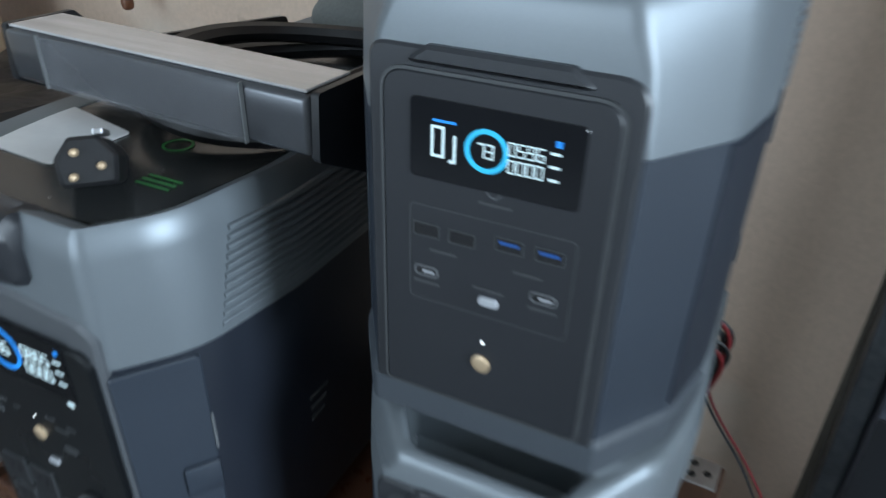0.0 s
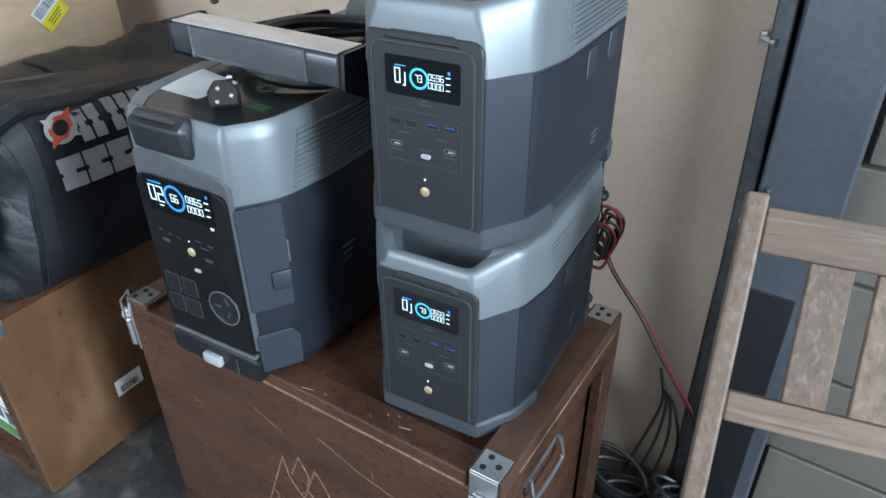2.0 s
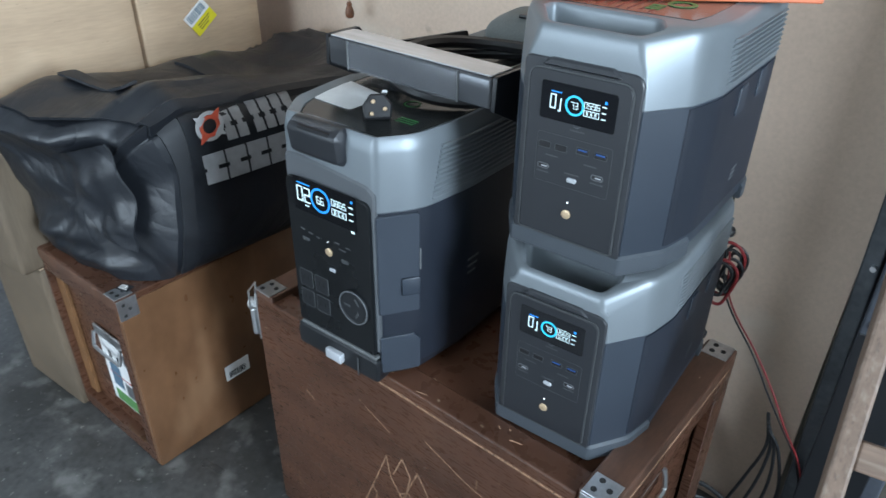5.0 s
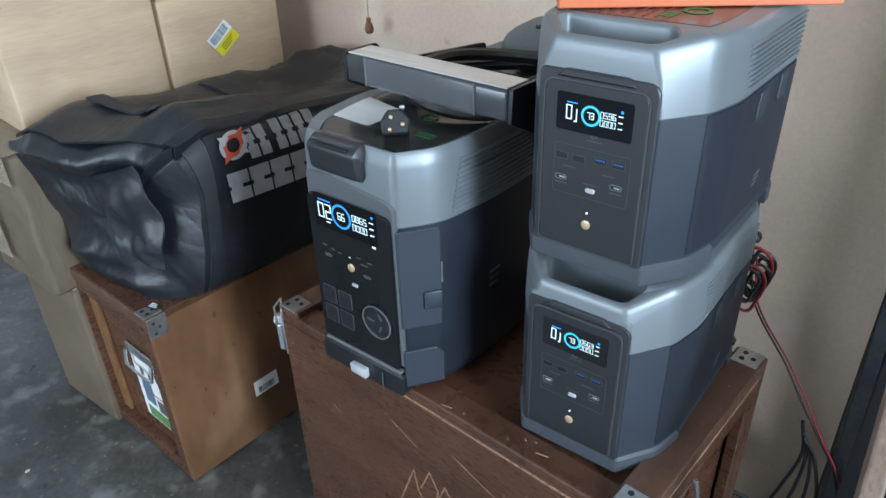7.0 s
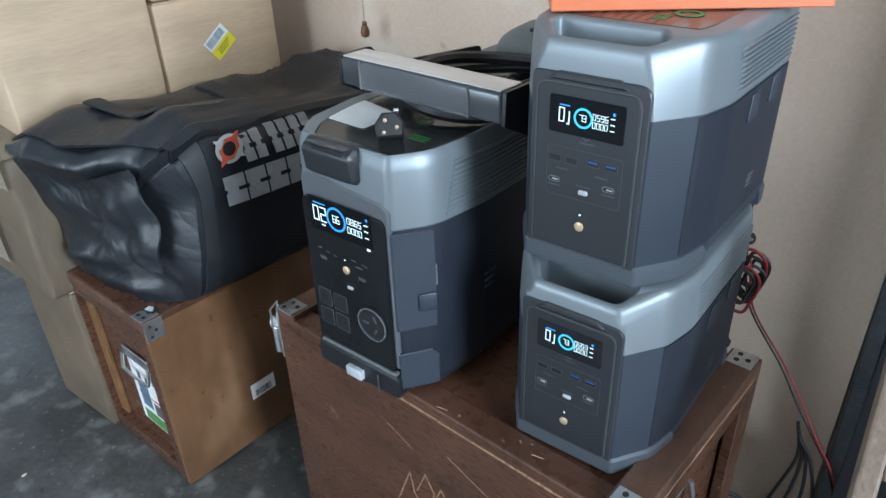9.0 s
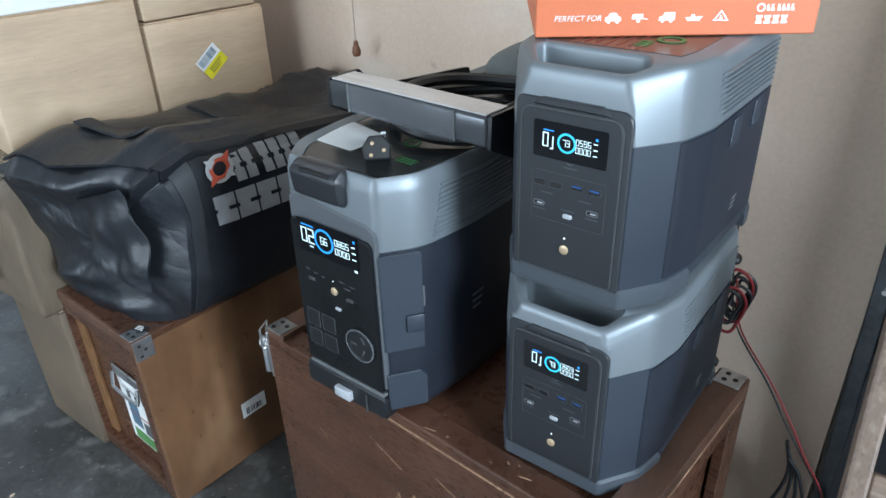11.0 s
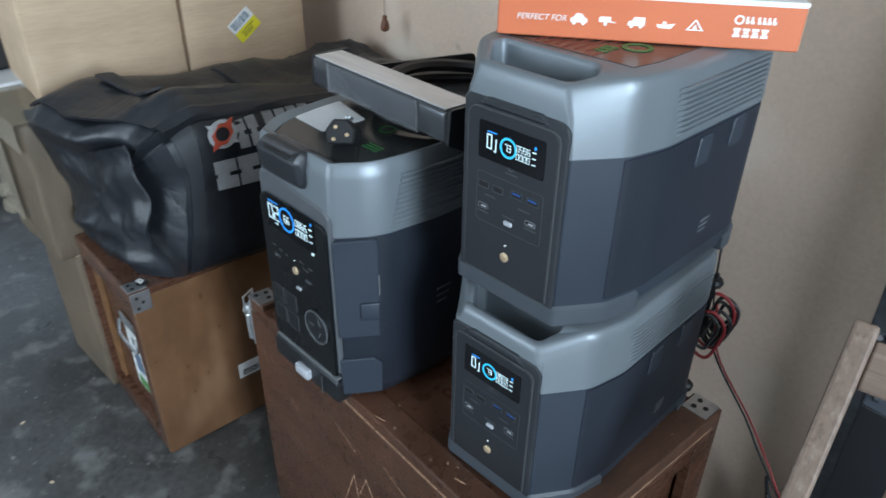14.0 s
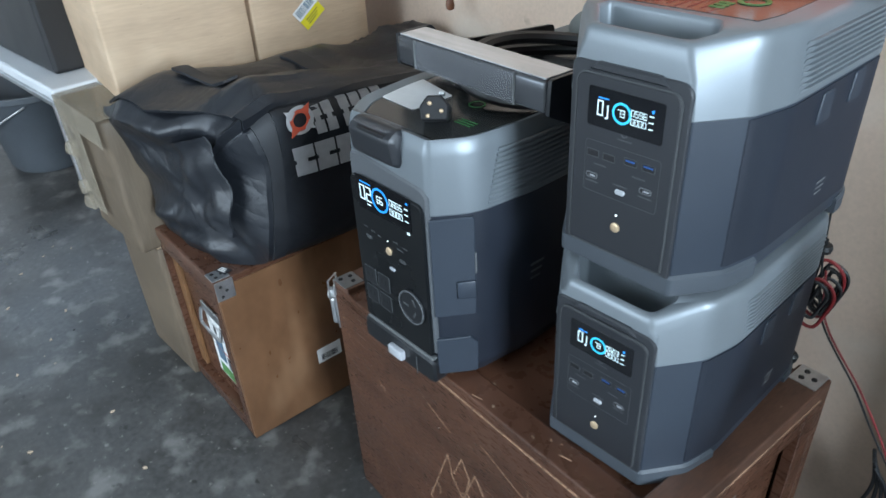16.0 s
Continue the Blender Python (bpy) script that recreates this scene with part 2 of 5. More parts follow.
overlay(CARD, (0.26, 0.185, 0.12), 38.0, 0.68, 0.73, stretch=(1, 1, 3), amount=0.5)
# card colour darkened to hold the shade on the low front cartons
CARD_SHADED = material("shaded_card", (0.140, 0.103, 0.068), 0.6, var=0.28, scale=3.5, fine=30, bump=0.4, dist=0.0012, stretch=(1, 8, 1))
overlay(CARD_SHADED, (0.11, 0.085, 0.062), 4.4, 0.55, 0.72, amount=0.6)
TAPE = material("clear_packing_tape", (0.42, 0.36, 0.27), 0.10, var=0.15, scale=12, fine=60, bump=0.6, dist=0.003, alpha=0.42)
LABELWHITE = material("white_paper_label", (0.78, 0.78, 0.77), 0.5, var=0.06, scale=20, bump=0.03)
LABELYELLOW = material("yellow_paper_label", (0.74, 0.64, 0.02), 0.55, var=0.06, scale=20, bump=0.03)
INK = material("black_ink", (0.03, 0.03, 0.035), 0.6, var=0.1, bump=0)
INKBLUE = material("faded_blue_ink", (0.10, 0.17, 0.24), 0.6, var=0.2, scale=40, bump=0)
INKGREEN = material("green_print", (0.10, 0.26, 0.08), 0.6, var=0.3, scale=40, bump=0)
ORANGE = material("orange_printed_card", (0.60, 0.155, 0.065), 0.5, var=0.06, scale=9, fine=200, bump=0.05)
CARDEDGE = material("pale_card_edge", (0.55, 0.42, 0.30), 0.8, var=0.15, scale=40)
PRINTWHITE = material("white_print", (0.78, 0.77, 0.74), 0.5, var=0.05, bump=0)
RUBBER = material("black_rubber_cable", (0.012, 0.012, 0.013), 0.42, var=0.2, scale=40, bump=0.05)
REDWIRE = material("red_wire_insulation", (0.22, 0.018, 0.02), 0.4, var=0.15, scale=40, bump=0.03)
HANDLEGREY = material("gunmetal_bar", (0.100, 0.104, 0.112), 0.22, metal=0.55, var=0.1, scale=7, fine=200, bump=0.05, dist=0.0003, stretch=(1, 6, 6))
# near-white colour paints the wall's reflection on top of the gunmetal bar
BARTOP_SHEEN = material("pale_top_sheen", (0.74, 0.74, 0.75), 0.2, metal=0.55, var=0.12, scale=9, fine=160, bump=0.06, stretch=(1, 9, 1))
CLEARFILM = material("clear_protective_film", (0.30, 0.31, 0.33), 0.1, var=0.15, scale=9, fine=40, bump=0.3, dist=0.003, alpha=0.14)
FELT = material("grey_soft_case", (0.17, 0.18, 0.17), 0.8, var=0.2, scale=12, fine=300, bump=0.3)
TABLEWHITE = material("white_plastic_tabletop", (0.60, 0.62, 0.64), 0.35, var=0.1, scale=5, fine=200, bump=0.08)
BINGREY = material("grey_plastic_bin", (0.085, 0.098, 0.112), 0.5, var=0.15, scale=6, fine=200, bump=0.08)
KNOB = material("turned_wood_knob", (0.16, 0.06, 0.028), 0.4, var=0.2, scale=60, stretch=(1, 1, 4))
TWINE = material("beige_pull_cord", (0.40, 0.32, 0.24), 0.8, var=0.2, scale=200)
REDCARD = material("red_carton_print", (0.42, 0.05, 0.05), 0.5, var=0.2, scale=9)
TEMPERED = material("black_box_gloss", (0.012, 0.012, 0.013), 0.4, var=0.2, scale=5)

# ---- mesh helpers ----


def part(name, bm, mat, parent=None, label="", smooth=False):
    me = bpy.data.meshes.new(name)
    bmesh.ops.recalc_face_normals(bm, faces=bm.faces[:])
    bm.to_mesh(me)
    bm.free()
    me.materials.append(mat)
    if smooth:
        me.polygons.foreach_set("use_smooth", [True] * len(me.polygons))
        me.set_sharp_from_angle(angle=radians(38))
    ob = new(name, me)
    if parent:
        ob.parent = parent
    if label:
        ob["label"] = label
    return ob


def thing(name, m, label, category, group="", kind=""):
    ob = new(name)
    ob.empty_display_size = 0.05
    ob.matrix_world = m
    return tagged(ob, label, category, group, kind)


def cube(bm, x0, x1, y0, y1, z0, z1, m=None, bev=0.0, seg=2):
    t = bmesh.new()
    vs = [t.verts.new((x, y, z)) for z in (z0, z1) for y in (y0, y1) for x in (x0, x1)]
    for f in ((0, 2, 3, 1), (4, 5, 7, 6), (0, 1, 5, 4), (2, 6, 7, 3), (0, 4, 6, 2), (1, 3, 7, 5)):
        t.faces.new([vs[i] for i in f])
    if bev:
        bmesh.ops.bevel(t, geom=t.edges[:], offset=bev, segments=seg, affect="EDGES", profile=0.5)
    add(bm, t, m)
    return bm


def add(bm, t, m=None):
    made = {v: bm.verts.new(m @ v.co if m else v.co) for v in t.verts}
    for f in t.faces:
        bm.faces.new([made[v] for v in f.verts])
    t.free()


def box(x0, x1, y0, y1, z0, z1, bev=0.0, seg=2, m=None):
    return cube(bmesh.new(), x0, x1, y0, y1, z0, z1, m, bev, seg)


def rounded(pts, radii, n=6):
    """A closed outline in the plane with each corner rounded."""
    out = []
    k = len(pts)
    if not isinstance(radii, (list, tuple)):
        radii = [radii] * k
    for i in range(k):
        p, a, b, r = Vector(pts[i]), Vector(pts[i - 1]), Vector(pts[(i + 1) % k]), radii[i]
        u, v = (a - p).normalized(), (b - p).normalized()
        if r <= 0:
            out.append(p)
            continue
        half = math.acos(max(-1, min(1, u.dot(v)))) / 2
        d = min(r / math.tan(half), (a - p).length * 0.49, (b - p).length * 0.49)
        s, e = p + u * d, p + v * d
        for j in range(n + 1):
            t = j / n
            out.append((s * (1 - t) ** 2 + p * 2 * t * (1 - t) + e * t * t))
    return out


def inset(pts, d):
    """Offsets a closed outline (anticlockwise) inwards by d."""
    k, out = len(pts), []
    for i in range(k):
        a, p, b = pts[i - 1], pts[i], pts[(i + 1) % k]
        e1, e2 = (p - a), (b - p)
        e1 = e1.normalized() if e1.length > 1e-9 else e2.normalized()
        e2 = e2.normalized() if e2.length > 1e-9 else e1
        n1, n2 = Vector((-e1.y, e1.x)), Vector((-e2.y, e2.x))
        n = (n1 + n2)
        n = n.normalized() if n.length > 1e-6 else n1
        out.append(p + n * d / max(0.35, n.dot(n1)))
    return out


def clip_y(pts, y0, y1):
    for lim, sign in ((y0, 1), (y1, -1)):
        out = []
        for i in range(len(pts)):
            a, b = pts[i - 1], pts[i]
            ina, inb = (a.y - lim) * sign >= 0, (b.y - lim) * sign >= 0
            if ina != inb:
                t = (lim - a.y) / (b.y - a.y)
                out.append(a + (b - a) * t)
            if inb:
                out.append(b)
        pts = out
    return pts


def loft(bm, rings, cap0=True, cap1=True, plane="xy"):
    """Skins outlines, each a list of 2D points with a height."""
    rows = []
    for pts, h in rings:
        rows.append([bm.verts.new((p[0], p[1], h) if plane == "xy" else (p[0], h, p[1])) for p in pts])
    n = len(rows[0])
    for a, b in zip(rows, rows[1:]):
        for i in range(n):
            j = (i + 1) % n
            bm.faces.new((a[i], a[j], b[j], b[i]))
    if cap0:
        bm.faces.new(rows[0][::-1])
    if cap1:
        bm.faces.new(rows[-1])
    return bm


def slab(pts, z0, z1, b=0.0, plane="xy"):
    """A solid of an outline, with eased edges."""
    bm = bmesh.new()
    rings = [(pts, z0), (pts, z1)] if b <= 0 else [(inset(pts, b), z0), (pts, z0 + b), (pts, z1 - b), (inset(pts, b), z1)]
    if plane != "xy" and b > 0:
        rings = [(inset(pts, b), z0), (pts, z0 + b), (pts, z1)]
    return loft(bm, rings, plane=plane)


def rect(x0, x1, y0, y1, r=0.0, n=5):
    return rounded([(x0, y0), (x1, y0), (x1, y1), (x0, y1)], r, n)


def disc(x, z, r, n=20):
    return [Vector((x + r * math.cos(2 * math.pi * i / n), z + r * math.sin(2 * math.pi * i / n))) for i in range(n)]


def ring_plate(bm, outer, inner, y0, y1):
    """A flat frame between two outlines of equal count, facing -y, from depth y0 (front) to y1."""
    o0 = [bm.verts.new((p[0], y0, p[1])) for p in outer]
    i0 = [bm.verts.new((p[0], y0, p[1])) for p in inner]
    o1 = [bm.verts.new((p[0], y1, p[1])) for p in outer]
    i1 = [bm.verts.new((p[0], y1, p[1])) for p in inner]
    n = len(outer)
    for i in range(n):
        j = (i + 1) % n
        bm.faces.new((o0[i], o0[j], i0[j], i0[i]))
        bm.faces.new((o1[j], o1[i], i1[i], i1[j]))
        bm.faces.new((o0[j], o0[i], o1[i], o1[j]))
        bm.faces.new((i0[i], i0[j], i1[j], i1[i]))
    return bm


def smooth_path(pts, n=8):
    """A smooth run of points through the given ones."""
    p = [Vector(q) for q in pts]
    p = [p[0] * 2 - p[1]] + p + [p[-1] * 2 - p[-2]]
    out = []
    for i in range(1, len(p) - 2):
        for j in range(n):
            t = j / n
            a, b, c, d = p[i - 1], p[i], p[i + 1], p[i + 2]
            out.append(0.5 * (2 * b + (c - a) * t + (2 * a - 5 * b + 4 * c - d) * t * t + (3 * b - a - 3 * c + d) * t ** 3))
    return out + [p[-2]]


def tube(bm, pts, r, sides=8, flat=1.0):
    """A round (or flattened) rope along points."""
    rows, side = [], None
    for i, p in enumerate(pts):
        d = (pts[min(i + 1, len(pts) - 1)] - pts[max(i - 1, 0)]).normalized()
        if side is None:
            side = d.cross(Vector((0, 0, 1)))
            side = side.normalized() if side.length > 1e-4 else Vector((1, 0, 0))
        side = (side - d * side.dot(d)).normalized()
        up = d.cross(side)
        rows.append([bm.verts.new(p + side * r * math.cos(2 * math.pi * k / sides) + up * r * flat * math.sin(2 * math.pi * k / sides)) for k in range(sides)])
    for a, b in zip(rows, rows[1:]):
        for k in range(sides):
            j = (k + 1) % sides
            bm.faces.new((a[k], a[j], b[j], b[k]))
    bm.faces.new(rows[0][::-1])
    bm.faces.new(rows[-1])
    return bm


def lathe(profile, n=24, m=None):
    """A turned solid: profile of (radius, height) about z."""
    bm = bmesh.new()
    t = bmesh.new()
    loft(t, [([Vector((r * math.cos(2 * math.pi * i / n), r * math.sin(2 * math.pi * i / n))) for i in range(n)], h) for r, h in profile])
    add(bm, t, m)
    return bm


SEGMENTS = {"0": "abcdef", "1": "bc", "2": "abged", "3": "abgcd", "5": "afgcd", "6": "afgedc", "7": "abc", "8": "abcdefg", "9": "abcdfg"}


def digits(bm, text, x, z, h, pitch, y, w=None, t=None):
    """Seven-segment figures that face -y, from the left bottom corner."""
    w, t = w or h * 0.52, t or h * 0.13
    for k, ch in enumerate(text):
        a = x + k * pitch
        bars = {"a": (a, a + w, z + h - t, z + h), "d": (a, a + w, z, z + t), "g": (a, a + w, z + (h - t) / 2, z + (h + t) / 2),
                "f": (a, a + t, z + h / 2, z + h), "e": (a, a + t, z, z + h / 2), "b": (a + w - t, a + w, z + h / 2, z + h), "c": (a + w - t, a + w, z, z + h / 2)}
        for s in SEGMENTS[ch]:
            x0, x1, z0, z1 = bars[s]
            cube(bm, x0, x1, y - 0.0003, y, z0, z1)
    return bm


def words(text, size, m, slant=0.2):
    """Flat lettering in the built-in font, as a mesh in the x-z plane."""
    cu = bpy.data.curves.new("lettering", "FONT")
    cu.body, cu.size, cu.extrude, cu.shear = text, size, 0.0002, slant
    ob = bpy.data.objects.new("lettering", cu)
    me = bpy.data.meshes.new_from_object(ob)
    bm = bmesh.new()
    bm.from_mesh(me)
    bmesh.ops.transform(bm, matrix=m @ pose(0, 0, 0, 90, 0, 0), verts=bm.verts[:])
    bpy.data.objects.remove(ob)
    return bm

# ---- the garage ----
WALL_Y = 0.932
fl = part("floor", box(-4.6, 3.7, -6.0, 1.2, -0.12, 0.0), CONCRETE)
tagged(fl, "stained grey concrete garage floor", "floor", kind="structure")
wn = part("wall_north", box(-4.6, 0.170, WALL_Y, WALL_Y + 0.12, 0, 2.6), PLASTER)
tagged(wn, "beige painted plaster wall with scuffs", "wall", kind="structure")
ceil = part("ceiling", box(-4.6, 3.7, -3.2, 1.2, 2.6, 2.7), CEILING)
tagged(ceil, "off-white garage ceiling", "ceiling", kind="structure")
eb = bmesh.new()
for y0, y1, z0, z1 in ((-3.2, -1.7, 0, 2.6), (0.2, 1.2, 0, 2.6), (-1.7, 0.2, 2.5, 2.6)):
    cube(eb, 3.58, 3.7, y0, y1, z0, z1)
we = part("wall_east", eb, CEILING)
tagged(we, "pale garage side wall with the open door", "wall", kind="structure")
ww = bmesh.new()
for y0, y1, z0, z1 in ((-3.2, -0.8, 0, 2.6), (0.8, 1.2, 0, 2.6), (-0.8, 0.8, 0, 1.2), (-0.8, 0.8, 2.3, 2.6)):
    cube(ww, -4.72, -4.6, y0, y1, z0, z1)
tagged(part("wall_west", ww, CEILING), "pale garage wall with a window", "wall", kind="structure")
ws = bmesh.new()
for x0, x1, z0, z1 in ((-4.6, -2.3, 0, 2.6), (0.1, 3.7, 0, 2.6), (-2.3, 0.1, 2.4, 2.6)):
    cube(ws, x0, x1, -3.2, -3.05, z0, z1)
tagged(part("wall_south", ws, CEILING), "garage wall with the open doorway", "wall", kind="structure")
gr = part("ground", box(-90, 90, -90, 90, -0.30, -0.121), CONCRETE)
tagged(gr, "concrete apron outside the garage", "ground", kind="structure")

# east stretch of the back wall: painted blocks behind a steel door panel
CORE = box(0.170, 3.7, WALL_Y + 0.012, WALL_Y + 0.12, 0, 2.6)
core = tagged(part("wall_blocks", CORE, MORTAR), "beige painted concrete block wall", "wall", kind="structure")
blk_me = None
course, long = 0.206, 0.40
for r in range(9):
    for k in range(8):
        if blk_me is None:
            ob = part("block", box(0.004, long - 0.004, -0.008, 0.006, 0.004, course - 0.004, 0.003, 1), BLOCKPAINT, core)
            blk_me = ob.data
        else:
            ob = new("block", blk_me)
            ob.parent = core
        ob.location = (0.337 + k * long - (0.10 if r % 2 else 0), WALL_Y + 0.008, r * course + 0.001)

# upright steel post and the dark door leaf beside it
LEAN = pose(0.170, 0, 1.0, 0, -1.2, 0)
post = thing("door_track", LEAN, "dark weathered steel door track on the wall", "track", kind="structure")
part("rail", box(0.0, 0.028, WALL_Y - 0.05, WALL_Y - 0.004, -0.99, 1.55, 0.003), RAILMETAL, post)
part("channel", box(0.032, 0.046, WALL_Y - 0.035, WALL_Y - 0.004, -0.99, 1.55, 0.002), PANELBLACK, post)
part("flange", box(0.0465, 0.054, WALL_Y - 0.058, WALL_Y - 0.02, -0.99, 1.55, 0.004), DARKPANEL, post)
t = bmesh.new()
tube(t, [Vector((-0.012, WALL_Y - 0.03, 0.0)), Vector((0.012, WALL_Y - 0.052, 0.0))], 0.006)
cube(t, -0.018, -0.006, WALL_Y - 0.034, WALL_Y - 0.022, -0.008, 0.010, None, 0.002)
part("bolt", t, STEEL, post)
t = bmesh.new()
tube(t, [Vector((0.02, WALL_Y - 0.06, -0.29)), Vector((0.02, WALL_Y - 0.048, -0.29))], 0.005)
part("bolt", t, STEEL, post)
leaf = thing("door_1", pose(0.189, 0, 0, 0, -0.1, 0), "blue-grey painted steel door leaf standing off the wall", "door", kind="structure")
part("leaf", box(0.022, 0.1463, WALL_Y - 0.072, WALL_Y - 0.004, 0.01, 2.2, 0.004), DARKPANEL, leaf)
part("lower_plate", box(0.024, 0.122, WALL_Y - 0.076, WALL_Y - 0.0725, 0.03, 0.60, 0.001), PANELBLACK, leaf)
for z in (0.78, 0.70, 0.62):
    part("rivet", lathe([(0.0065, 0), (0.006, 0.003), (0.002, 0.005)], 10, pose(0.038, WALL_Y - 0.072, z, 90, 0, 0)), RAILMETAL, leaf)

# ---- power stations ----


def show(screen, text, x, z, h, pitch, y, w, t):
    """A row of lit figures on a display, each on its own."""
    for k, ch in enumerate(text):
        part("digit", digits(bmesh.new(), ch, x + k * pitch, z, h, pitch, y, w, t), WHITE_LIT, screen)


def bars(screen, rows, y):
    """Small lit bars on a display."""
    for x0, x1, z0, z1 in rows:
        part("unit_mark", box(x0, x1, y - 0.0003, y, z0, z1), WHITE_LIT, screen)


def small_station(m, label, watts, margin=0.030, rim=0.0, dip=0.008):
    """Compact station: chamfered charcoal body, silver shoulder with two carry pockets, front panel with a lit display."""
    st = thing("portable_power_station", m, label, "power station", "stacked power stations")
    half = [(0.0735, 0), (0.1080, 0.050), (0.1200, 0.105), (0.1200, 0.330), (0.080, 0.398)]
    plan = rounded([(-x, y) for x, y in half[:1]] + half + [(-x, y) for x, y in half[:0:-1]],
                   [0.005, 0.005, 0.05, 0.14, 0.08, 0.03, 0.03, 0.08, 0.14, 0.05], 8)
    bm = bmesh.new()
    loft(bm, [(inset(plan, 0.010), 0.0), (inset(plan, 0.007), 0.003), (inset(plan, 0.001), 0.014), (plan, 0.017), (plan, 0.2075)])
    part("body", bm, CHARCOAL, st, smooth=True)
    # shoulder: one shell with a rolled rim, a flat top and two carry pockets let into it
    bm = bmesh.new()
    top, sill = 0.2885, 0.218
    loops = []
    crown_half = [(0.060, 0.0010), (0.1065, 0.052), (0.1195, 0.106), (0.1195, 0.328), (0.072, 0.397)]
    crown = rounded([(-0.060, 0.0010)] + crown_half + [(-x, y) for x, y in crown_half[:0:-1]],
                    [0.014, 0.014, 0.05, 0.14, 0.08, 0.03, 0.03, 0.08, 0.14, 0.05], 8)
    for d, z, w in ((0.0, 0.2070, 0), (-0.0012, 0.2085, 0), (-0.0012, 0.2480, 0.40), (-0.0012, 0.2700, 0.80), (-0.0006, 0.2780, 0.95), (0.0008, 0.2835, 1), (0.0032, 0.2870, 1), (0.0065, top, 1)):
        loops.append([bm.verts.new((p.x, p.y, z)) for p in inset([a.lerp(b, w) for a, b in zip(plan, crown)], d)])
    for a, b in zip(loops, loops[1:]):
        for k in range(len(a)):
            n = (k + 1) % len(a)
            bm.faces.new((a[k], a[n], b[n], b[k]))
    holes = []
    front = rounded([(-0.054, 0.0095), (0.052, 0.0095), (0.072, 0.034), (0.056, 0.064), (-0.080, 0.068), (-0.082, 0.046)], [0.02, 0.02, 0.012, 0.02, 0.012, 0.012], 6)
    rear = [Vector((-p.x, 0.398 - p.y)) for p in front]
    for pocket in (front, rear):
        ring = [bm.verts.new((p.x, p.y, top)) for p in pocket]
        holes.append(ring)
        prev = ring
        for d, z in ((0.0022, top - 0.0022), (0.0030, top - 0.0060), (0.0060, sill + 0.006), (0.0120, sill)):
            cur = [bm.verts.new((p.x, p.y, z)) for p in inset(pocket, d)]
            for k in range(len(cur)):
                n = (k + 1) % len(cur)
                bm.faces.new((prev[k], prev[n], cur[n], cur[k]))
            prev = cur
        bm.faces.new(prev)
    bm.edges.ensure_lookup_table()
    edges = [bm.edges.get((r[k], r[(k + 1) % len(r)])) for r in [loops[-1]] + holes for k in range(len(r))]
    bmesh.ops.triangle_fill(bm, use_beauty=True, use_dissolve=False, edges=[e for e in edges if e])
    for v in bm.verts:  # the lip dips in front of the carry pocket
        if v.co.z > 0.262:
            k = max(0.0, min(1.0, (0.045 - v.co.y) / 0.036))
            v.co.z -= dip * k * k * (3 - 2 * k)
    part("shoulder", bm, SILVER, st, "silver-grey upper shell", True)
    part("top_cover", slab(clip_y(inset(plan, margin), 0.076 + rim, 0.324), 0.2875, 0.2893, 0.0005), DECK, st, "dark top cover with green print and red stripes")
    # red stripes and green print on the cover
    for k in range(7):
        part("red_stripe", box(-0.05 + k * 0.013, -0.0465 + k * 0.013, 0.080 + 0.003 * (k % 3), 0.215, 0.2893, 0.2896), STRIPERED, st)
    g = bmesh.new()
    ring_plate(g, disc(0, 0, 0.017, 24), disc(0, 0, 0.0115, 24), 0, 0.0004)
    bmesh.ops.transform(g, matrix=pose(0.046, 0.14, 0.2902, -90, 0, 20), verts=g.verts[:])
    part("green_mark", g, PRINTGREEN, st)
    for k in range(3):
        part("green_mark", box(0.018, 0.034, 0.098 + 0.010 * k, 0.104 + 0.010 * k, 0.2896, 0.2900), PRINTGREEN, st)
    # front
    lip = rounded([(-0.0722, 0.018), (0.0722, 0.018), (0.0722, 0.245), (-0.0722, 0.245)], [0.002, 0.002, 0.016, 0.010], 6)
    part("front_frame", slab(lip, -0.0035, 0.004, 0.0015, "xz"), FRAMESATIN, st, smooth=True)
    scoop = rounded([(-0.052, 0.2365), (0.050, 0.2365), (0.036, 0.2465), (-0.038, 0.2465)], 0.004, 5)
    part("brow", slab(scoop, -0.0060, 0.0, 0.0022, "xz"), FRAMESATIN, st, smooth=True)
    pan = rounded([(-0.0625, 0.029), (0.0625, 0.029), (0.0625, 0.2330), (-0.0625, 0.2330)], [0.004, 0.004, 0.013, 0.013], 6)
    part("panel", slab(pan, -0.0058, -0.003, 0.0010, "xz"), FRAMEGREY, st, smooth=True)
    trim = bmesh.new()
    ring_plate(trim, inset(pan, -0.0018), pan, -0.0054, -0.0034)
    part("panel_trim", trim, LINEDIM, st)
    before = set(st.children_recursive)
    scr = part("display", slab(rect(-0.0495, 0.0465, 0.1785, 0.2170, 0.0035), -0.0072, -0.0062, 0.0004, "xz"), SCREEN, st, "black display lit with white and blue figures")
    y = -0.0073
    show(scr, "0", -0.0405, 0.189, 0.0185, 0.01, y, 0.0082, 0.0015)
    show(scr, "1", -0.0335, 0.187, 0.0165, 0.01, y, 0.0082, 0.0015)
    bars(scr, [(-0.0293, -0.0268, 0.1868, 0.1886)] + [(0.0285, 0.0340, z, z + 0.0014) for z in (0.2040, 0.1965, 0.1890)], y)
    show(scr, "73", -0.0125, 0.194, 0.0085, 0.0052, y, 0.0043, 0.0008)
    show(scr, watts, 0.0052, 0.1985, 0.0078, 0.0053, y, 0.0043, 0.0007)
    show(scr, "0000", 0.0052, 0.1885, 0.0078, 0.0053, y, 0.0043, 0.0007)
    b = bmesh.new()
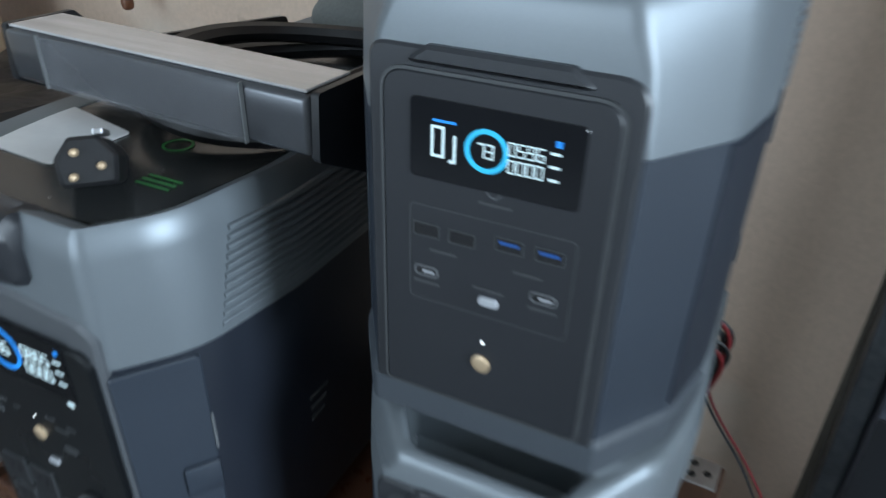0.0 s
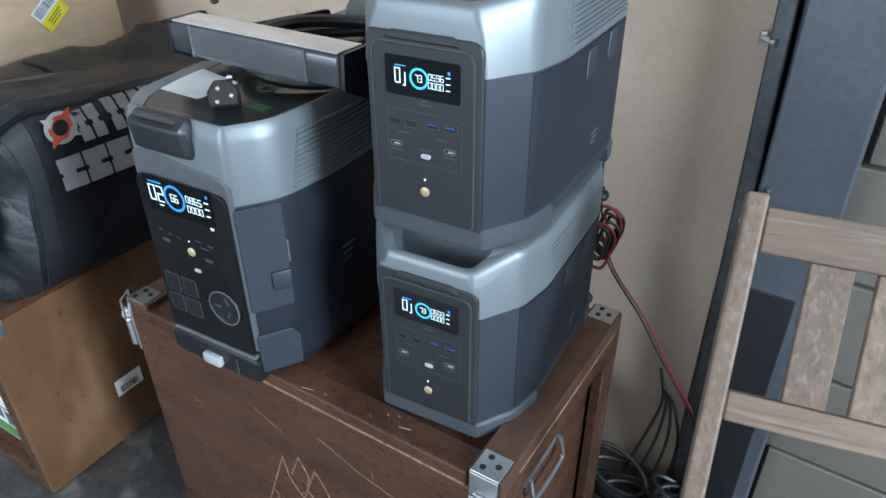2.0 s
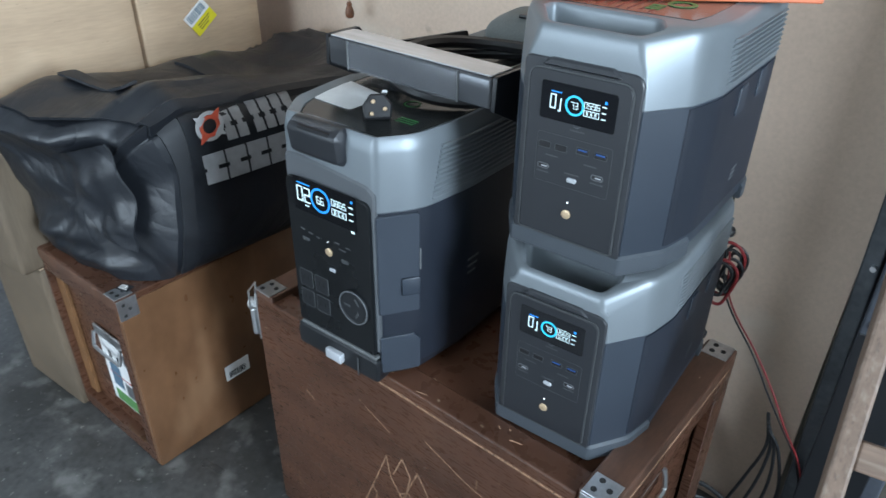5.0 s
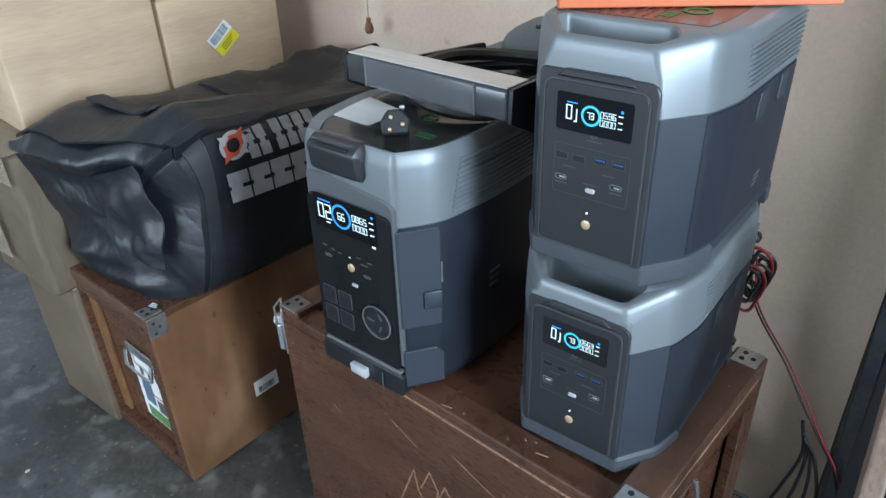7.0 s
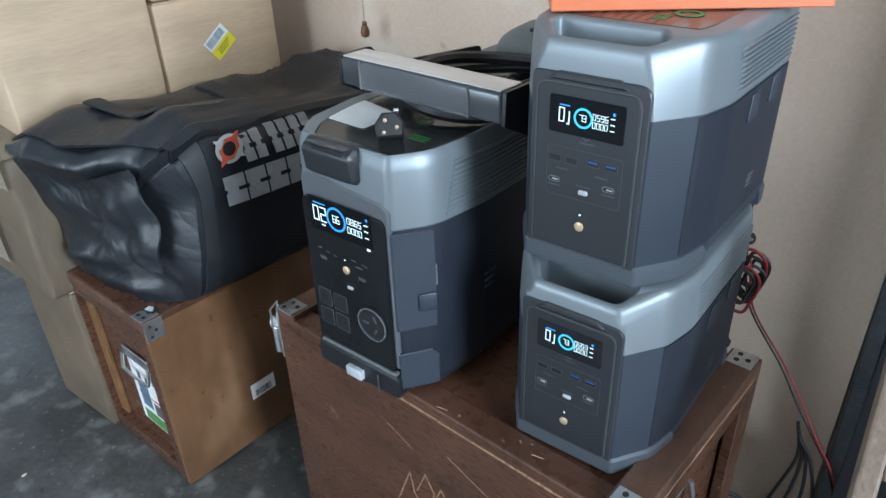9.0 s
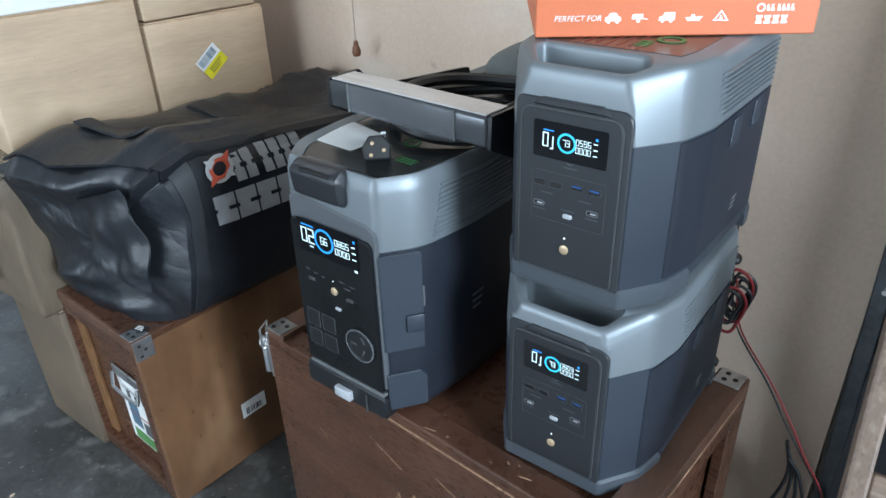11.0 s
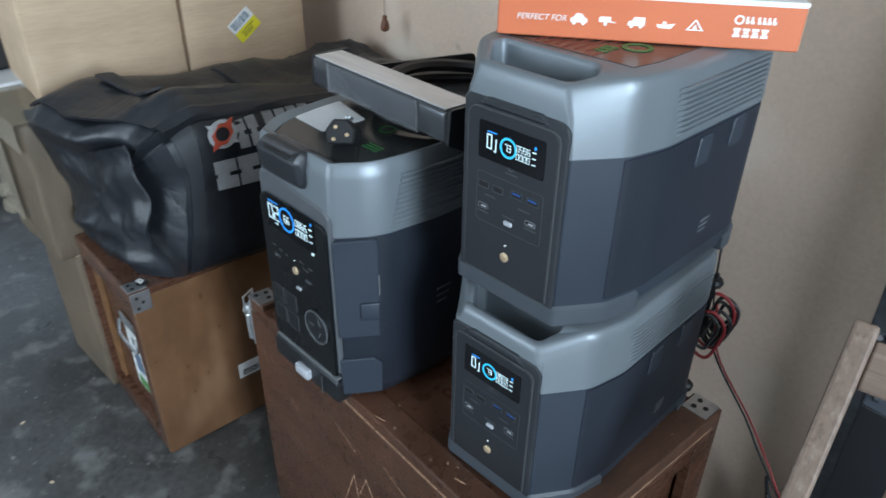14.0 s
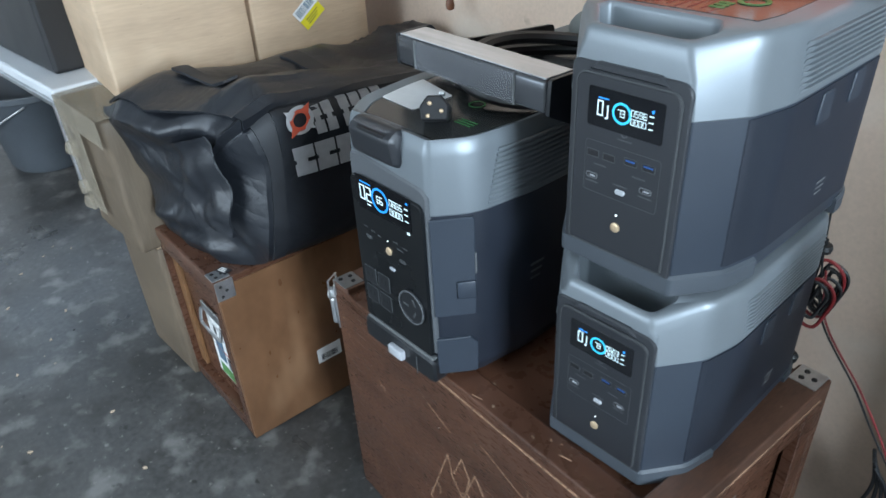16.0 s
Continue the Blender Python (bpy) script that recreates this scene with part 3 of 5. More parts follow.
    ring_plate(b, disc(-0.0072, 0.1982, 0.0128, 36), disc(-0.0072, 0.1982, 0.0100, 36), y - 0.0003, y)
    part("charge_ring", b, CYAN_LIT, scr)
    part("status_bar", box(-0.0395, -0.0255, y - 0.0003, y, 0.2098, 0.2112), BLUE_LIT, scr)
    part("status_mark", box(0.031, 0.034, y - 0.0003, y, 0.2085, 0.212), BLUE_LIT, scr)
    for o in st.children:
        if o not in before:
            o.location, o.scale = (0.0020, 0.0007, -0.0285), (0.97, 1, 1.150)
    for o in scr.children:
        o.location, o.scale = (0.0019, 0, 0.0391), (0.955, 1, 0.80)
    before = set(st.children_recursive)
    # ports and buttons
    y = -0.0066
    knob = bmesh.new()
    ring_plate(knob, disc(-0.002, 0.163, 0.0042), disc(-0.002, 0.163, 0.0034), y - 0.0004, y)
    part("reset_mark", knob, LINEGREY, st)
    part("caption", box(-0.010, 0.008, y - 0.0003, y, 0.1545, 0.1562), LINEDIM, st)
    grp = bmesh.new()
    out = rect(-0.051, 0.045, 0.084, 0.146, 0.004)
    ring_plate(grp, out, inset(out, 0.0006), y - 0.0003, y)
    part("port_outline", grp, LINEDIM, st)
    for i, x in enumerate((-0.0405, -0.0190, 0.0085, 0.0310)):
        up = 0.003 if i > 1 else 0.0
        us = part("usb_port", box(x - 0.0075, x + 0.0075, y - 0.0006, y + 0.001, 0.1270 + up, 0.1345 + up, 0.0006, 1), SOCKET, st)
        part("tongue", box(x - 0.0056, x + 0.0056, y - 0.0010, y - 0.0006, 0.1312 + up, 0.1330 + up), PORTBLUE if i > 1 else SOCKET, us)
        rim = bmesh.new()
        ring_plate(rim, rect(x - 0.0080, x + 0.0080, 0.1265 + up, 0.1350 + up, 0.0005), rect(x - 0.0074, x + 0.0074, 0.1271 + up, 0.1344 + up, 0.0005), y - 0.0005, y)
        part("port_rim", rim, LINEDIM, us)
    for x, z in ((-0.040, 0.104), (0.030, 0.107)):
        uc = part("usb_c_port", slab(rect(x - 0.0065, x + 0.0065, z - 0.0024, z + 0.0024, 0.0023), y - 0.0006, y + 0.001, 0, "xz"), SOCKET, st)
        rim = bmesh.new()
        ring_plate(rim, rect(x - 0.0075, x + 0.0075, z - 0.0034, z + 0.0034, 0.003), rect(x - 0.0064, x + 0.0064, z - 0.0023, z + 0.0023, 0.0022), y - 0.0008, y)
        part("port_rim", rim, LINEGREY, uc)
        part("tongue", box(x - 0.002, x + 0.005, y - 0.0012, y - 0.0006, z - 0.0007, z + 0.0007), BUTTONGREY, uc)
        part("caption", box(x - 0.008, x + 0.008, y - 0.0003, y, z - 0.0085, z - 0.0068), LINEDIM, st)
    for x in (-0.030, 0.020):
        part("caption", box(x - 0.008, x + 0.008, y - 0.0003, y, 0.1180, 0.1196), LINEDIM, st)
    part("caption", box(-0.011, 0.007, y - 0.0003, y, 0.1015, 0.1030), LINEDIM, st)
    part("switch", slab(rect(-0.0070, 0.0050, 0.0922, 0.0978, 0.0027), y - 0.0022, y + 0.001, 0.0008, "xz"), BUTTONGREY, st, "pale grey pill-shaped switch", True)
    part("indicator", slab(disc(-0.003, 0.0655, 0.0010, 12), y - 0.0006, y, 0, "xz"), LED, st)
    part("power_button", lathe([(0.0058, 0), (0.0060, 0.0014), (0.0052, 0.0020), (0.0022, 0.0022)], 24, pose(-0.003, y, 0.0500, 90, 0, 0)), GOLD, st, "champagne gold round button", True)
    for o in st.children:
        if o not in before:
            o.location = (0.0045, 0.0007, 0.0145)
    # sides: recessed panel, port covers, louvres, marks
    for s in (-1, 1):
        run = [Vector((s * p.x, p.y)) for p in inset(plan, -0.0014) if p.x > 0 and 0.046 <= p.y <= 0.325]
        back = [Vector((s * p.x, p.y)) for p in inset(plan, 0.0015) if p.x > 0 and 0.046 <= p.y <= 0.325][:len(run)]
        bm = bmesh.new()
        loft(bm, [([p.to_tuple() for p in run + back[::-1]], z) for z in (0.034, 0.2045)])
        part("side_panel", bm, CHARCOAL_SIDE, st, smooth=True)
        for yc, zc in ((0.186, 0.186), (0.264, 0.190)):
            cov = rounded([(yc - 0.016, zc - 0.022), (yc + 0.016, zc - 0.022), (yc + 0.016, zc + 0.014), (yc - 0.012, zc + 0.014)], 0.005, 4)
            bm = bmesh.new()
            loft(bm, [(cov, 0.118), (cov, 0.1226), (inset(cov, 0.0015), 0.1238)])
            bmesh.ops.transform(bm, matrix=Matrix(((0, 0, s, 0), (1, 0, 0, 0), (0, 1, 0, 0), (0, 0, 0, 1))), verts=bm.verts[:])
            part("port_cover", bm, CHARCOAL, st, smooth=True)
        for k in range(3):
            q = box(0, 0.0004, 0.222, 0.246 - 0.003 * k, 0.074 - 0.007 * k, 0.0765 - 0.007 * k)
            bmesh.ops.transform(q, matrix=pose(s * 0.1214, 0, 0), verts=q.verts[:])
            part("side_mark", q, LINEGREY, st)
        for k in range(9):
            z = 0.2165 + 0.0062 * k
            sl = rounded([(0.112 - 0.0008 * k, z), (0.312, z), (0.312, z + 0.0032), (0.116 - 0.0008 * k, z + 0.0032)], 0.0012, 3)
            bm = bmesh.new()
            ramp = [Vector((p.x + (0.012 if p.x < 0.14 else 0.0), p.y)) for p in inset(sl, 0.0008)]
            loft(bm, [(sl, 0.1190), (sl, 0.1215), (ramp, 0.1240)])
            bmesh.ops.transform(bm, matrix=Matrix(((0, 0, s, 0), (1, 0, 0, 0), (0, 1, 0, 0), (0, 0, 0, 1))), verts=bm.verts[:])
            part("louvre", bm, SILVER, st)
    skirt = clip_y(inset(plan, -0.0038), -0.1, 0.098)
    bm = bmesh.new()
    loft(bm, [(inset(skirt, 0.004), 0.001), (inset(skirt, 0.0005), 0.004), (skirt, 0.008), (skirt, 0.0255), (inset(skirt, 0.0008), 0.0262), (inset(skirt, 0.005), 0.0300)])
    part("base_skirt", bm, SKIRT, st, smooth=True)
    skirt = clip_y(inset(plan, -0.0045), 0.30, 0.5)
    part("base_skirt", slab(skirt, 0.001, 0.0245, 0.003), SKIRT, st, smooth=True)
    for x in (-0.07, 0.07):
        for yy in (0.10, 0.28):
            part("foot", lathe([(0.009, -0.0072), (0.011, -0.005), (0.011, 0.004)], 14, pose(x, yy, 0)), PANELBLACK, st)
    return st


small_station(pose(-0.0610, 0.3400, 0.5570, 0, 0, 6.0), "charcoal and silver power station with lit display, carrying another", "0603", 0.050, 0.02, 0.019)
small_station(pose(-0.0700, 0.3560, 0.8525, 0, 0, 5.0), "charcoal and silver power station stacked on a like one", "0596")


def large_station(m):
    """Tall station: black glass front, silver shoulder, soft grip in front, a folded pull bar across the top."""
    st = thing("large_power_station", m, "tall black and silver power station with a folded pull bar", "power station")
    half = [(0.086, 0), (0.124, 0.050), (0.137, 0.150), (0.137, 0.58), (0.10, 0.63)]
    plan = rounded([(-0.086, 0)] + half + [(-x, y) for x, y in half[:0:-1]],
                   [0.018, 0.018, 0.10, 0.20, 0.05, 0.03, 0.03, 0.05, 0.20, 0.10], 10)
    bm = bmesh.new()
    loft(bm, [(inset(plan, 0.016), 0.004), (inset(plan, 0.012), 0.010), (inset(plan, 0.002), 0.028), (plan, 0.036), (plan, 0.300)])
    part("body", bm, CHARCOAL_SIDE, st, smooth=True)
    o2, inner = inset(plan, -0.002), inset(plan, 0.023)
    bm = bmesh.new()
    loft(bm, [(plan, 0.2995), (o2, 0.302), (inset(plan, 0.0), 0.385), (inset(plan, 0.004), 0.402), (inset(plan, 0.008), 0.4075), (inset(plan, 0.012), 0.4065), (inner, 0.4015), (inner, 0.35)], False, False)
    part("shoulder", bm, SILVER, st, "silver-grey upper shell", True)
    part("pocket_floor", slab(inset(plan, 0.0225), 0.292, 0.352), POCKET, st)
    part("top_cover", slab(inset(plan, 0.0235), 0.352, 0.4010, 0.002), DECK, st, "smoked black top cover", True)
    # paper drawn larger and whiter, so it also paints the glare on the film
    paper = rounded([(-0.104, 0.078), (-0.026, 0.074), (-0.024, 0.150), (-0.122, 0.172)], 0.006, 3)
    part("paper_sheet", slab(paper, 0.4017, 0.4023), LABELWHITE, st, "white paper sheet under film, enlarged to paint the film's glare")
    for k in range(3):
        part("green_mark", box(0.050, 0.082, 0.084 + 0.0065 * k, 0.0862 + 0.0065 * k, 0.4017, 0.4020), PRINTGREEN, st)
    g = bmesh.new()
    ring_plate(g, disc(0, 0, 0.013, 20), disc(0, 0, 0.0105, 20), 0, 0.0004)
    bmesh.ops.transform(g, matrix=pose(0.028, 0.15, 0.4021, -90, 0, 0), verts=g.verts[:])
    part("green_mark", g, PRINTGREEN, st)
    part("deck_film", slab(clip_y(inset(plan, 0.028), 0.178, 0.40), 0.4030, 0.4034), CLEARFILM, st, "clear protective film", True)
    # soft grip across the front
    bm = bmesh.new()
    prof = rounded([(-0.013, 0.360), (0.004, 0.352), (0.036, 0.399), (0.0, 0.411), (-0.018, 0.399)], 0.012, 6)
    rings = [[Vector((p.x, p.y)) for p in inset(prof[::1], d)] for d in (0.008, 0.001, 0.0, 0.0, 0.001, 0.008)]
    rows = [[bm.verts.new((x, p.x, p.y)) for p in r] for r, x in zip(rings, (-0.064, -0.059, -0.049, 0.022, 0.031, 0.036))]
    for a, b in zip(rows, rows[1:]):
        for i in range(len(a)):
            j = (i + 1) % len(a)
            bm.faces.new((a[i], a[j], b[j], b[i]))
    bm.faces.new(rows[0][::-1])
    bm.faces.new(rows[-1])
    part("grip", bm, FRAMEGREY, st, "dark soft carry grip", True)
    film = box(-0.052, 0.024, -0.014, 0.016, 0.4075, 0.4095, 0.0006, 1)
    for v in film.verts:
        v.co.z += 0.0012 * math.sin(140 * v.co.x)
    part("grip_film", film, CLEARFILM, st, "clear film on the grip")
    part("grip_slot", box(-0.04, 0.02, -0.016, -0.010, 0.398, 0.4035, 0.001), SOCKET, st)
    # front glass
    brow = rounded([(-0.0868, 0.060), (0.0868, 0.060), (0.0868, 0.330), (0.074, 0.339), (-0.060, 0.352), (-0.0868, 0.348)], [0.002, 0.002, 0.012, 0.02, 0.02, 0.01], 5)
    part("brow", slab(brow, -0.0045, 0.006, 0.003, "xz"), BROWGREY, st, smooth=True)
    pan = rounded([(-0.084, 0.055), (0.081, 0.055), (0.081, 0.316), (-0.084, 0.316)], [0.004, 0.004, 0.014, 0.014], 6)
    part("front_panel", slab(pan, -0.0095, 0.002, 0.0015, "xz"), PANELGLOSS, st, "black gloss front panel", True)
    before = set(st.children_recursive)
    y = -0.0098
    scr = part("display", slab(rect(-0.074, 0.062, 0.234, 0.294, 0.003), y - 0.0003, y + 0.0006, 0, "xz"), SCREEN, st, "black display lit with white and blue figures")
    y -= 0.0004
    show(scr, "02", -0.066, 0.252, 0.027, 0.0165, y, 0.0135, 0.0022)
    bars(scr, [(-0.049, -0.040, 0.2455, 0.2475), (0.0500, 0.0570, 0.2300, 0.2340)] + [(0.0475, 0.0560, z, z + 0.0021) for z in (0.2735, 0.2630, 0.2515)], y)
    show(scr, "66", -0.0215, 0.2585, 0.0135, 0.0082, y, 0.0068, 0.0012)
    show(scr, "0865", 0.0105, 0.2655, 0.0115, 0.0082, y, 0.0066, 0.0011)
    show(scr, "0000", 0.0105, 0.2495, 0.0115, 0.0082, y, 0.0066, 0.0011)
    b = bmesh.new()
    ring_plate(b, disc(-0.0138, 0.2652, 0.0215, 40), disc(-0.0138, 0.2652, 0.0178, 40), y - 0.0003, y)
    part("charge_ring", b, BLUE_LIT, scr)
    part("status_bar", box(-0.064, -0.036, y - 0.0003, y, 0.2835, 0.2855), BLUE_LIT, scr)
    part("status_mark", box(0.052, 0.056, y - 0.0003, y, 0.2825, 0.2865), BLUE_LIT, scr)
    for o in st.children:
        if o not in before:
            o.location, o.scale = (0.0010, 0, 0.0545), (0.92, 1, 0.90)
    before = set(st.children_recursive)
    y = -0.0097
    for x, z, w in ((-0.060, 0.216, 0.008), (-0.043, 0.213, 0.008), (-0.028, 0.211, 0.006), (0.012, 0.216, 0.010), (0.034, 0.214, 0.010), (0.022, 0.207, 0.014)):
        part("port_mark", box(x - w / 2, x + w / 2, y - 0.0006, y, z, z + 0.0022), LINEDIM, st)
    for x, z in ((-0.054, 0.201), (0.026, 0.190)):
        part("usb_c_port", slab(rect(x - 0.007, x + 0.007, z - 0.003, z + 0.003, 0.0025), y - 0.0008, y, 0, "xz"), LINEDIM, st)
    part("power_button", lathe([(0.0066, 0), (0.0066, 0.0016), (0.0056, 0.0024), (0.0022, 0.0026)], 24, pose(-0.006, y, 0.195, 90, 0, 0)), GOLD, st, "champagne gold round button", True)
    part("indicator", slab(disc(-0.007, 0.2120, 0.0009, 10), y - 0.0006, y, 0, "xz"), LED, st)
    part("switch", slab(rect(-0.0075, 0.0045, 0.1625, 0.1680, 0.0026), y - 0.0018, y, 0.0006, "xz"), BUTTONGREY, st, smooth=True)
    for x in (-0.062, -0.028):
        for z in (0.127, 0.090):
            so = part("socket_outlet", slab(rect(x - 0.0135, x + 0.0135, z - 0.0145, z + 0.0145, 0.003), y - 0.0012, y, 0.0004, "xz"), PANELBLACK, st)
            rim = bmesh.new()
            ring_plate(rim, rect(x - 0.0142, x + 0.0142, z - 0.0152, z + 0.0152, 0.003), rect(x - 0.0134, x + 0.0134, z - 0.0144, z + 0.0144, 0.003), y - 0.0014, y)
            part("outlet_rim", rim, LINEDIM, so)
            for sx in (-0.005, 0.005):
                part("slot", box(x + sx - 0.001, x + sx + 0.001, y - 0.0016, y - 0.0010, z - 0.002, z + 0.006), SOCKET, so)
    rnd = part("round_outlet", lathe([(0.0285, 0), (0.0285, 0.003), (0.026, 0.004), (0.0245, 0.0025), (0.003, 0.0025)], 32, pose(0.040, y, 0.116, 90, 0, 0)), PANELBLACK, st, smooth=True)
    rim = bmesh.new()
    ring_plate(rim, disc(0.040, 0.116, 0.0288, 36), disc(0.040, 0.116, 0.0268, 36), y - 0.0044, y - 0.0030)
    part("outlet_rim", rim, LINEGREY, rnd)
    for a in (60, 180, 300):
        sl = box(-0.006, 0.006, y - 0.0036, y - 0.0026, -0.0018, 0.0018)
        bmesh.ops.transform(sl, matrix=pose(0.040 + 0.013 * math.cos(radians(a)), 0, 0.116 + 0.013 * math.sin(radians(a)), 0, a, 0), verts=sl.verts[:])
        part("slot", sl, LINEDIM, rnd)
    for o in st.children:
        if o not in before:
            o.location = (0.004, 0, 0.0165)
    # bumper, clip and corner flaps
    part("ledge", box(-0.080, 0.084, -0.0115, 0.0, 0.0485, 0.0545, 0.002), POCKET, st)
    part("bumper", slab(rounded([(-0.091, 0.004), (0.089, 0.004), (0.089, 0.048), (-0.091, 0.048)], 0.012, 4), -0.0125, 0.012, 0.004, "xz"), PANELBLACK, st, smooth=True)
    part("clip", box(-0.018, 0.016, -0.022, -0.012, 0.013, 0.031, 0.002), BUTTONGREY, st, "pale grey plastic clip", True)
    part("bumper_seam", box(0.048, 0.0495, -0.0166, -0.015, 0.006, 0.040), LINEDIM, st)
    for s in (-1, 1):
        mid = Vector((s * 0.1090, 0.0330, 0))
        turn = Matrix.Translation(mid) @ Matrix.Rotation(s * math.atan2(0.062, 0.044), 4, "Z")
        for z0, z1, name in ((0.132, 0.2965, "corner_flap"), (0.022, 0.090, "corner_foot_cover")):
            q = slab(rounded([(-0.042, z0), (0.020, z0), (0.021, z1 - (0.003 if z1 > 0.2 else 0.012)), (0.017 if z1 > 0.2 else 0.010, z1), (-0.042, z1)], 0.004, 4), -0.0055, 0.004, 0.0015, "xz")
            bmesh.ops.transform(q, matrix=turn, verts=q.verts[:])
            part(name, q, CHARCOAL, st, smooth=True)
        q = box(-0.008, 0.0205, -0.0095, -0.005, 0.164, 0.194, 0.003)
        bmesh.ops.transform(q, matrix=turn, verts=q.verts[:])
        part("flap_tab", q, CHARCOAL, st, smooth=True)
        q = box(0.0195, 0.022, -0.0075, -0.004, 0.205, 0.240, 0.001)
        bmesh.ops.transform(q, matrix=turn, verts=q.verts[:])
        part("flap_hinge", q, LINEGREY, st)
        for k in range(11):
            edge = [Vector((p.x + 0.0008, p.y, 0)) for p in plan if p.x > 0.08 and 0.01 < p.y < 0.2] + [Vector((0.1378, 0.30, 0))]
            y0, run = 0.070 + 0.0018 * k, []
            for a, b in zip(edge, edge[1:]):
                if b.y > y0:
                    run += [a.lerp(b, (y0 - a.y) / (b.y - a.y))] if a.y <= y0 else [a]
            run.append(edge[-1])
            q = bmesh.new()
            tube(q, [p + Vector((0.0005, 0, 0.311 + 0.0072 * k)) for p in run], 0.0027, 8, 0.9)
            bmesh.ops.transform(q, matrix=Matrix.Diagonal((s, 1, 1, 1)), verts=q.verts[:])
            part("louvre", q, SILVER, st, smooth=True)
        for k in range(3):
            q = box(0.1366, 0.1378, 0.150, 0.178 - 0.004 * k, 0.172 - 0.012 * k, 0.1755 - 0.012 * k)
            bmesh.ops.transform(q, matrix=Matrix.Diagonal((s, 1, 1, 1)), verts=q.verts[:])
            part("side_mark", q, LINEGREY, st)
    # folded pull bar on two arms
    turn = pose(0.0385, 0.1155, 0.018, 0, 0, -3.2)
    bar = part("pull_bar", box(-0.1535, 0.1535, 0.0, 0.052, 0.4225, 0.4645, 0.005, 3, turn), HANDLEGREY, st, "gunmetal pull bar with film", True)
    # thin pale plate: the bar's bright upper reflection, put into its colour
    part("bar_top_sheen", box(-0.1505, 0.1505, 0.004, 0.052, 0.4647, 0.4670, 0.001, 1, turn), BARTOP_SHEEN, bar)
    part("film", box(-0.108, 0.100, -0.0025, -0.0005, 0.4230, 0.4640, 0.0005, 1, turn), CLEARFILM, bar)
    for x in (-0.109, 0.100):
        part("seam", box(x, x + 0.0012, -0.0032, -0.0003, 0.423, 0.465, 0, 1, turn), POCKET, bar)
    for s in (-1, 1):
        side = rounded([(0.001, 0.4215), (0.052, 0.395), (0.34, 0.388), (0.34, 0.412), (0.10, 0.432), (0.066, 0.4665), (0.004, 0.4665)], [0.004, 0.01, 0.004, 0.01, 0.03, 0.006, 0.004], 4)
        arm = bmesh.new()
        loft(arm, [(side, 0.0), (side, 0.006)])
        x0 = 0.1540 if s > 0 else -0.1600
        bmesh.ops.transform(arm, matrix=turn @ Matrix(((0, 0, 1, x0), (1, 0, 0, 0), (0, 1, 0, 0), (0, 0, 0, 1))), verts=arm.verts[:])
        part("arm", arm, PANELBLACK, st, smooth=True)
        part("arm_bracket", box(min(s * 0.128, s * 0.158), max(s * 0.128, s * 0.158), 0.25, 0.32, 0.385, 0.402, 0.003, 2, turn), PANELBLACK, st)
    return st


large_station(pose(-0.394, 0.253, 0.5620, 0, 0, 5.0))

# ---- loose things on the large station ----
PT = 0.9632
con = thing("cable_connector", pose(-0.356, 0.314, PT + 0.0225, -24, 0, 50) @ Matrix.Scale(0.85, 4), "black three-pin cable connector lying on the power station", "connector")
body = rounded([(-0.021, -0.017), (0.021, -0.017), (0.0235, 0.006), (0.011, 0.0225), (-0.011, 0.0225), (-0.0235, 0.006)], 0.006, 5)
part("shell", slab(body, -0.016, 0.055, 0.003, "xz"), RUBBER, con, smooth=True)
part("face", slab(inset(body, 0.004), -0.0172, -0.015, 0, "xz"), SOCKET, con)
for x, z in ((-0.010, -0.009), (0.011, -0.002), (-0.007, 0.010)):
    part("pin", lathe([(0.0034, 0), (0.0034, 0.005), (0.0022, 0.0065), (0.0006, 0.007)], 12, pose(x, -0.016, z, 90, 0, 0)), GOLD, con, "gold contact pin", True)
part("latch", box(0.008, 0.016, -0.019, 0.02, 0.0225, 0.0275, 0.001), STEEL, con)
part("collar", slab(disc(0, 0.003, 0.020), 0.055, 0.082, 0, "xz"), RUBBER, con, smooth=True)
cb = bmesh.new()
tube(cb, smooth_path([(0, 0.078, 0.002), (0.004, 0.11, 0.004), (0.03, 0.15, 0.018), (0.08, 0.20, 0.036)]), 0.0095)
part("lead", cb, RUBBER, con, smooth=True)

coil = thing("coiled_cable", pose(-0.385, 0.545, PT, 0, 0, 0), "thick black cable coiled on the power station", "cable")
for k in range(2):
    b = bmesh.new()
    pts = []
    r = 0.128 - 0.016 * k
    for i in range(49):
        a = 2 * math.pi * i / 48
        pts.append(Vector((r * math.cos(a) * 0.92, r * 1.05 * math.sin(a), 0.012 + 0.020 * k + 0.006 + 0.006 * math.sin(2 * a + k))))
    tube(b, pts, 0.0105)
    part("turn", b, RUBBER, coil, smooth=True)
pouch = bmesh.new()
rings = []
for i in range(9):
    t = i / 8
    s = math.sin(math.pi * (0.12 + 0.76 * t)) ** 0.5
    rings.append((rounded([(-0.10 * s, -0.06 * s), (0.10 * s, -0.06 * s), (0.10 * s, 0.06 * s), (-0.10 * s, 0.06 * s)], 0.04 * s, 5), 0.075 * t))
loft(pouch, rings)
po = thing("soft_case", pose(-0.385, 0.740, PT + 0.002, 0, 0, 12), "grey soft fabric case lying on coiled cable", "case")
part("shell", pouch, FELT, po, smooth=True)
part("flap", box(-0.03, 0.06, -0.05, 0.03, 0.072, 0.079, 0.003), PANELBLACK, po)

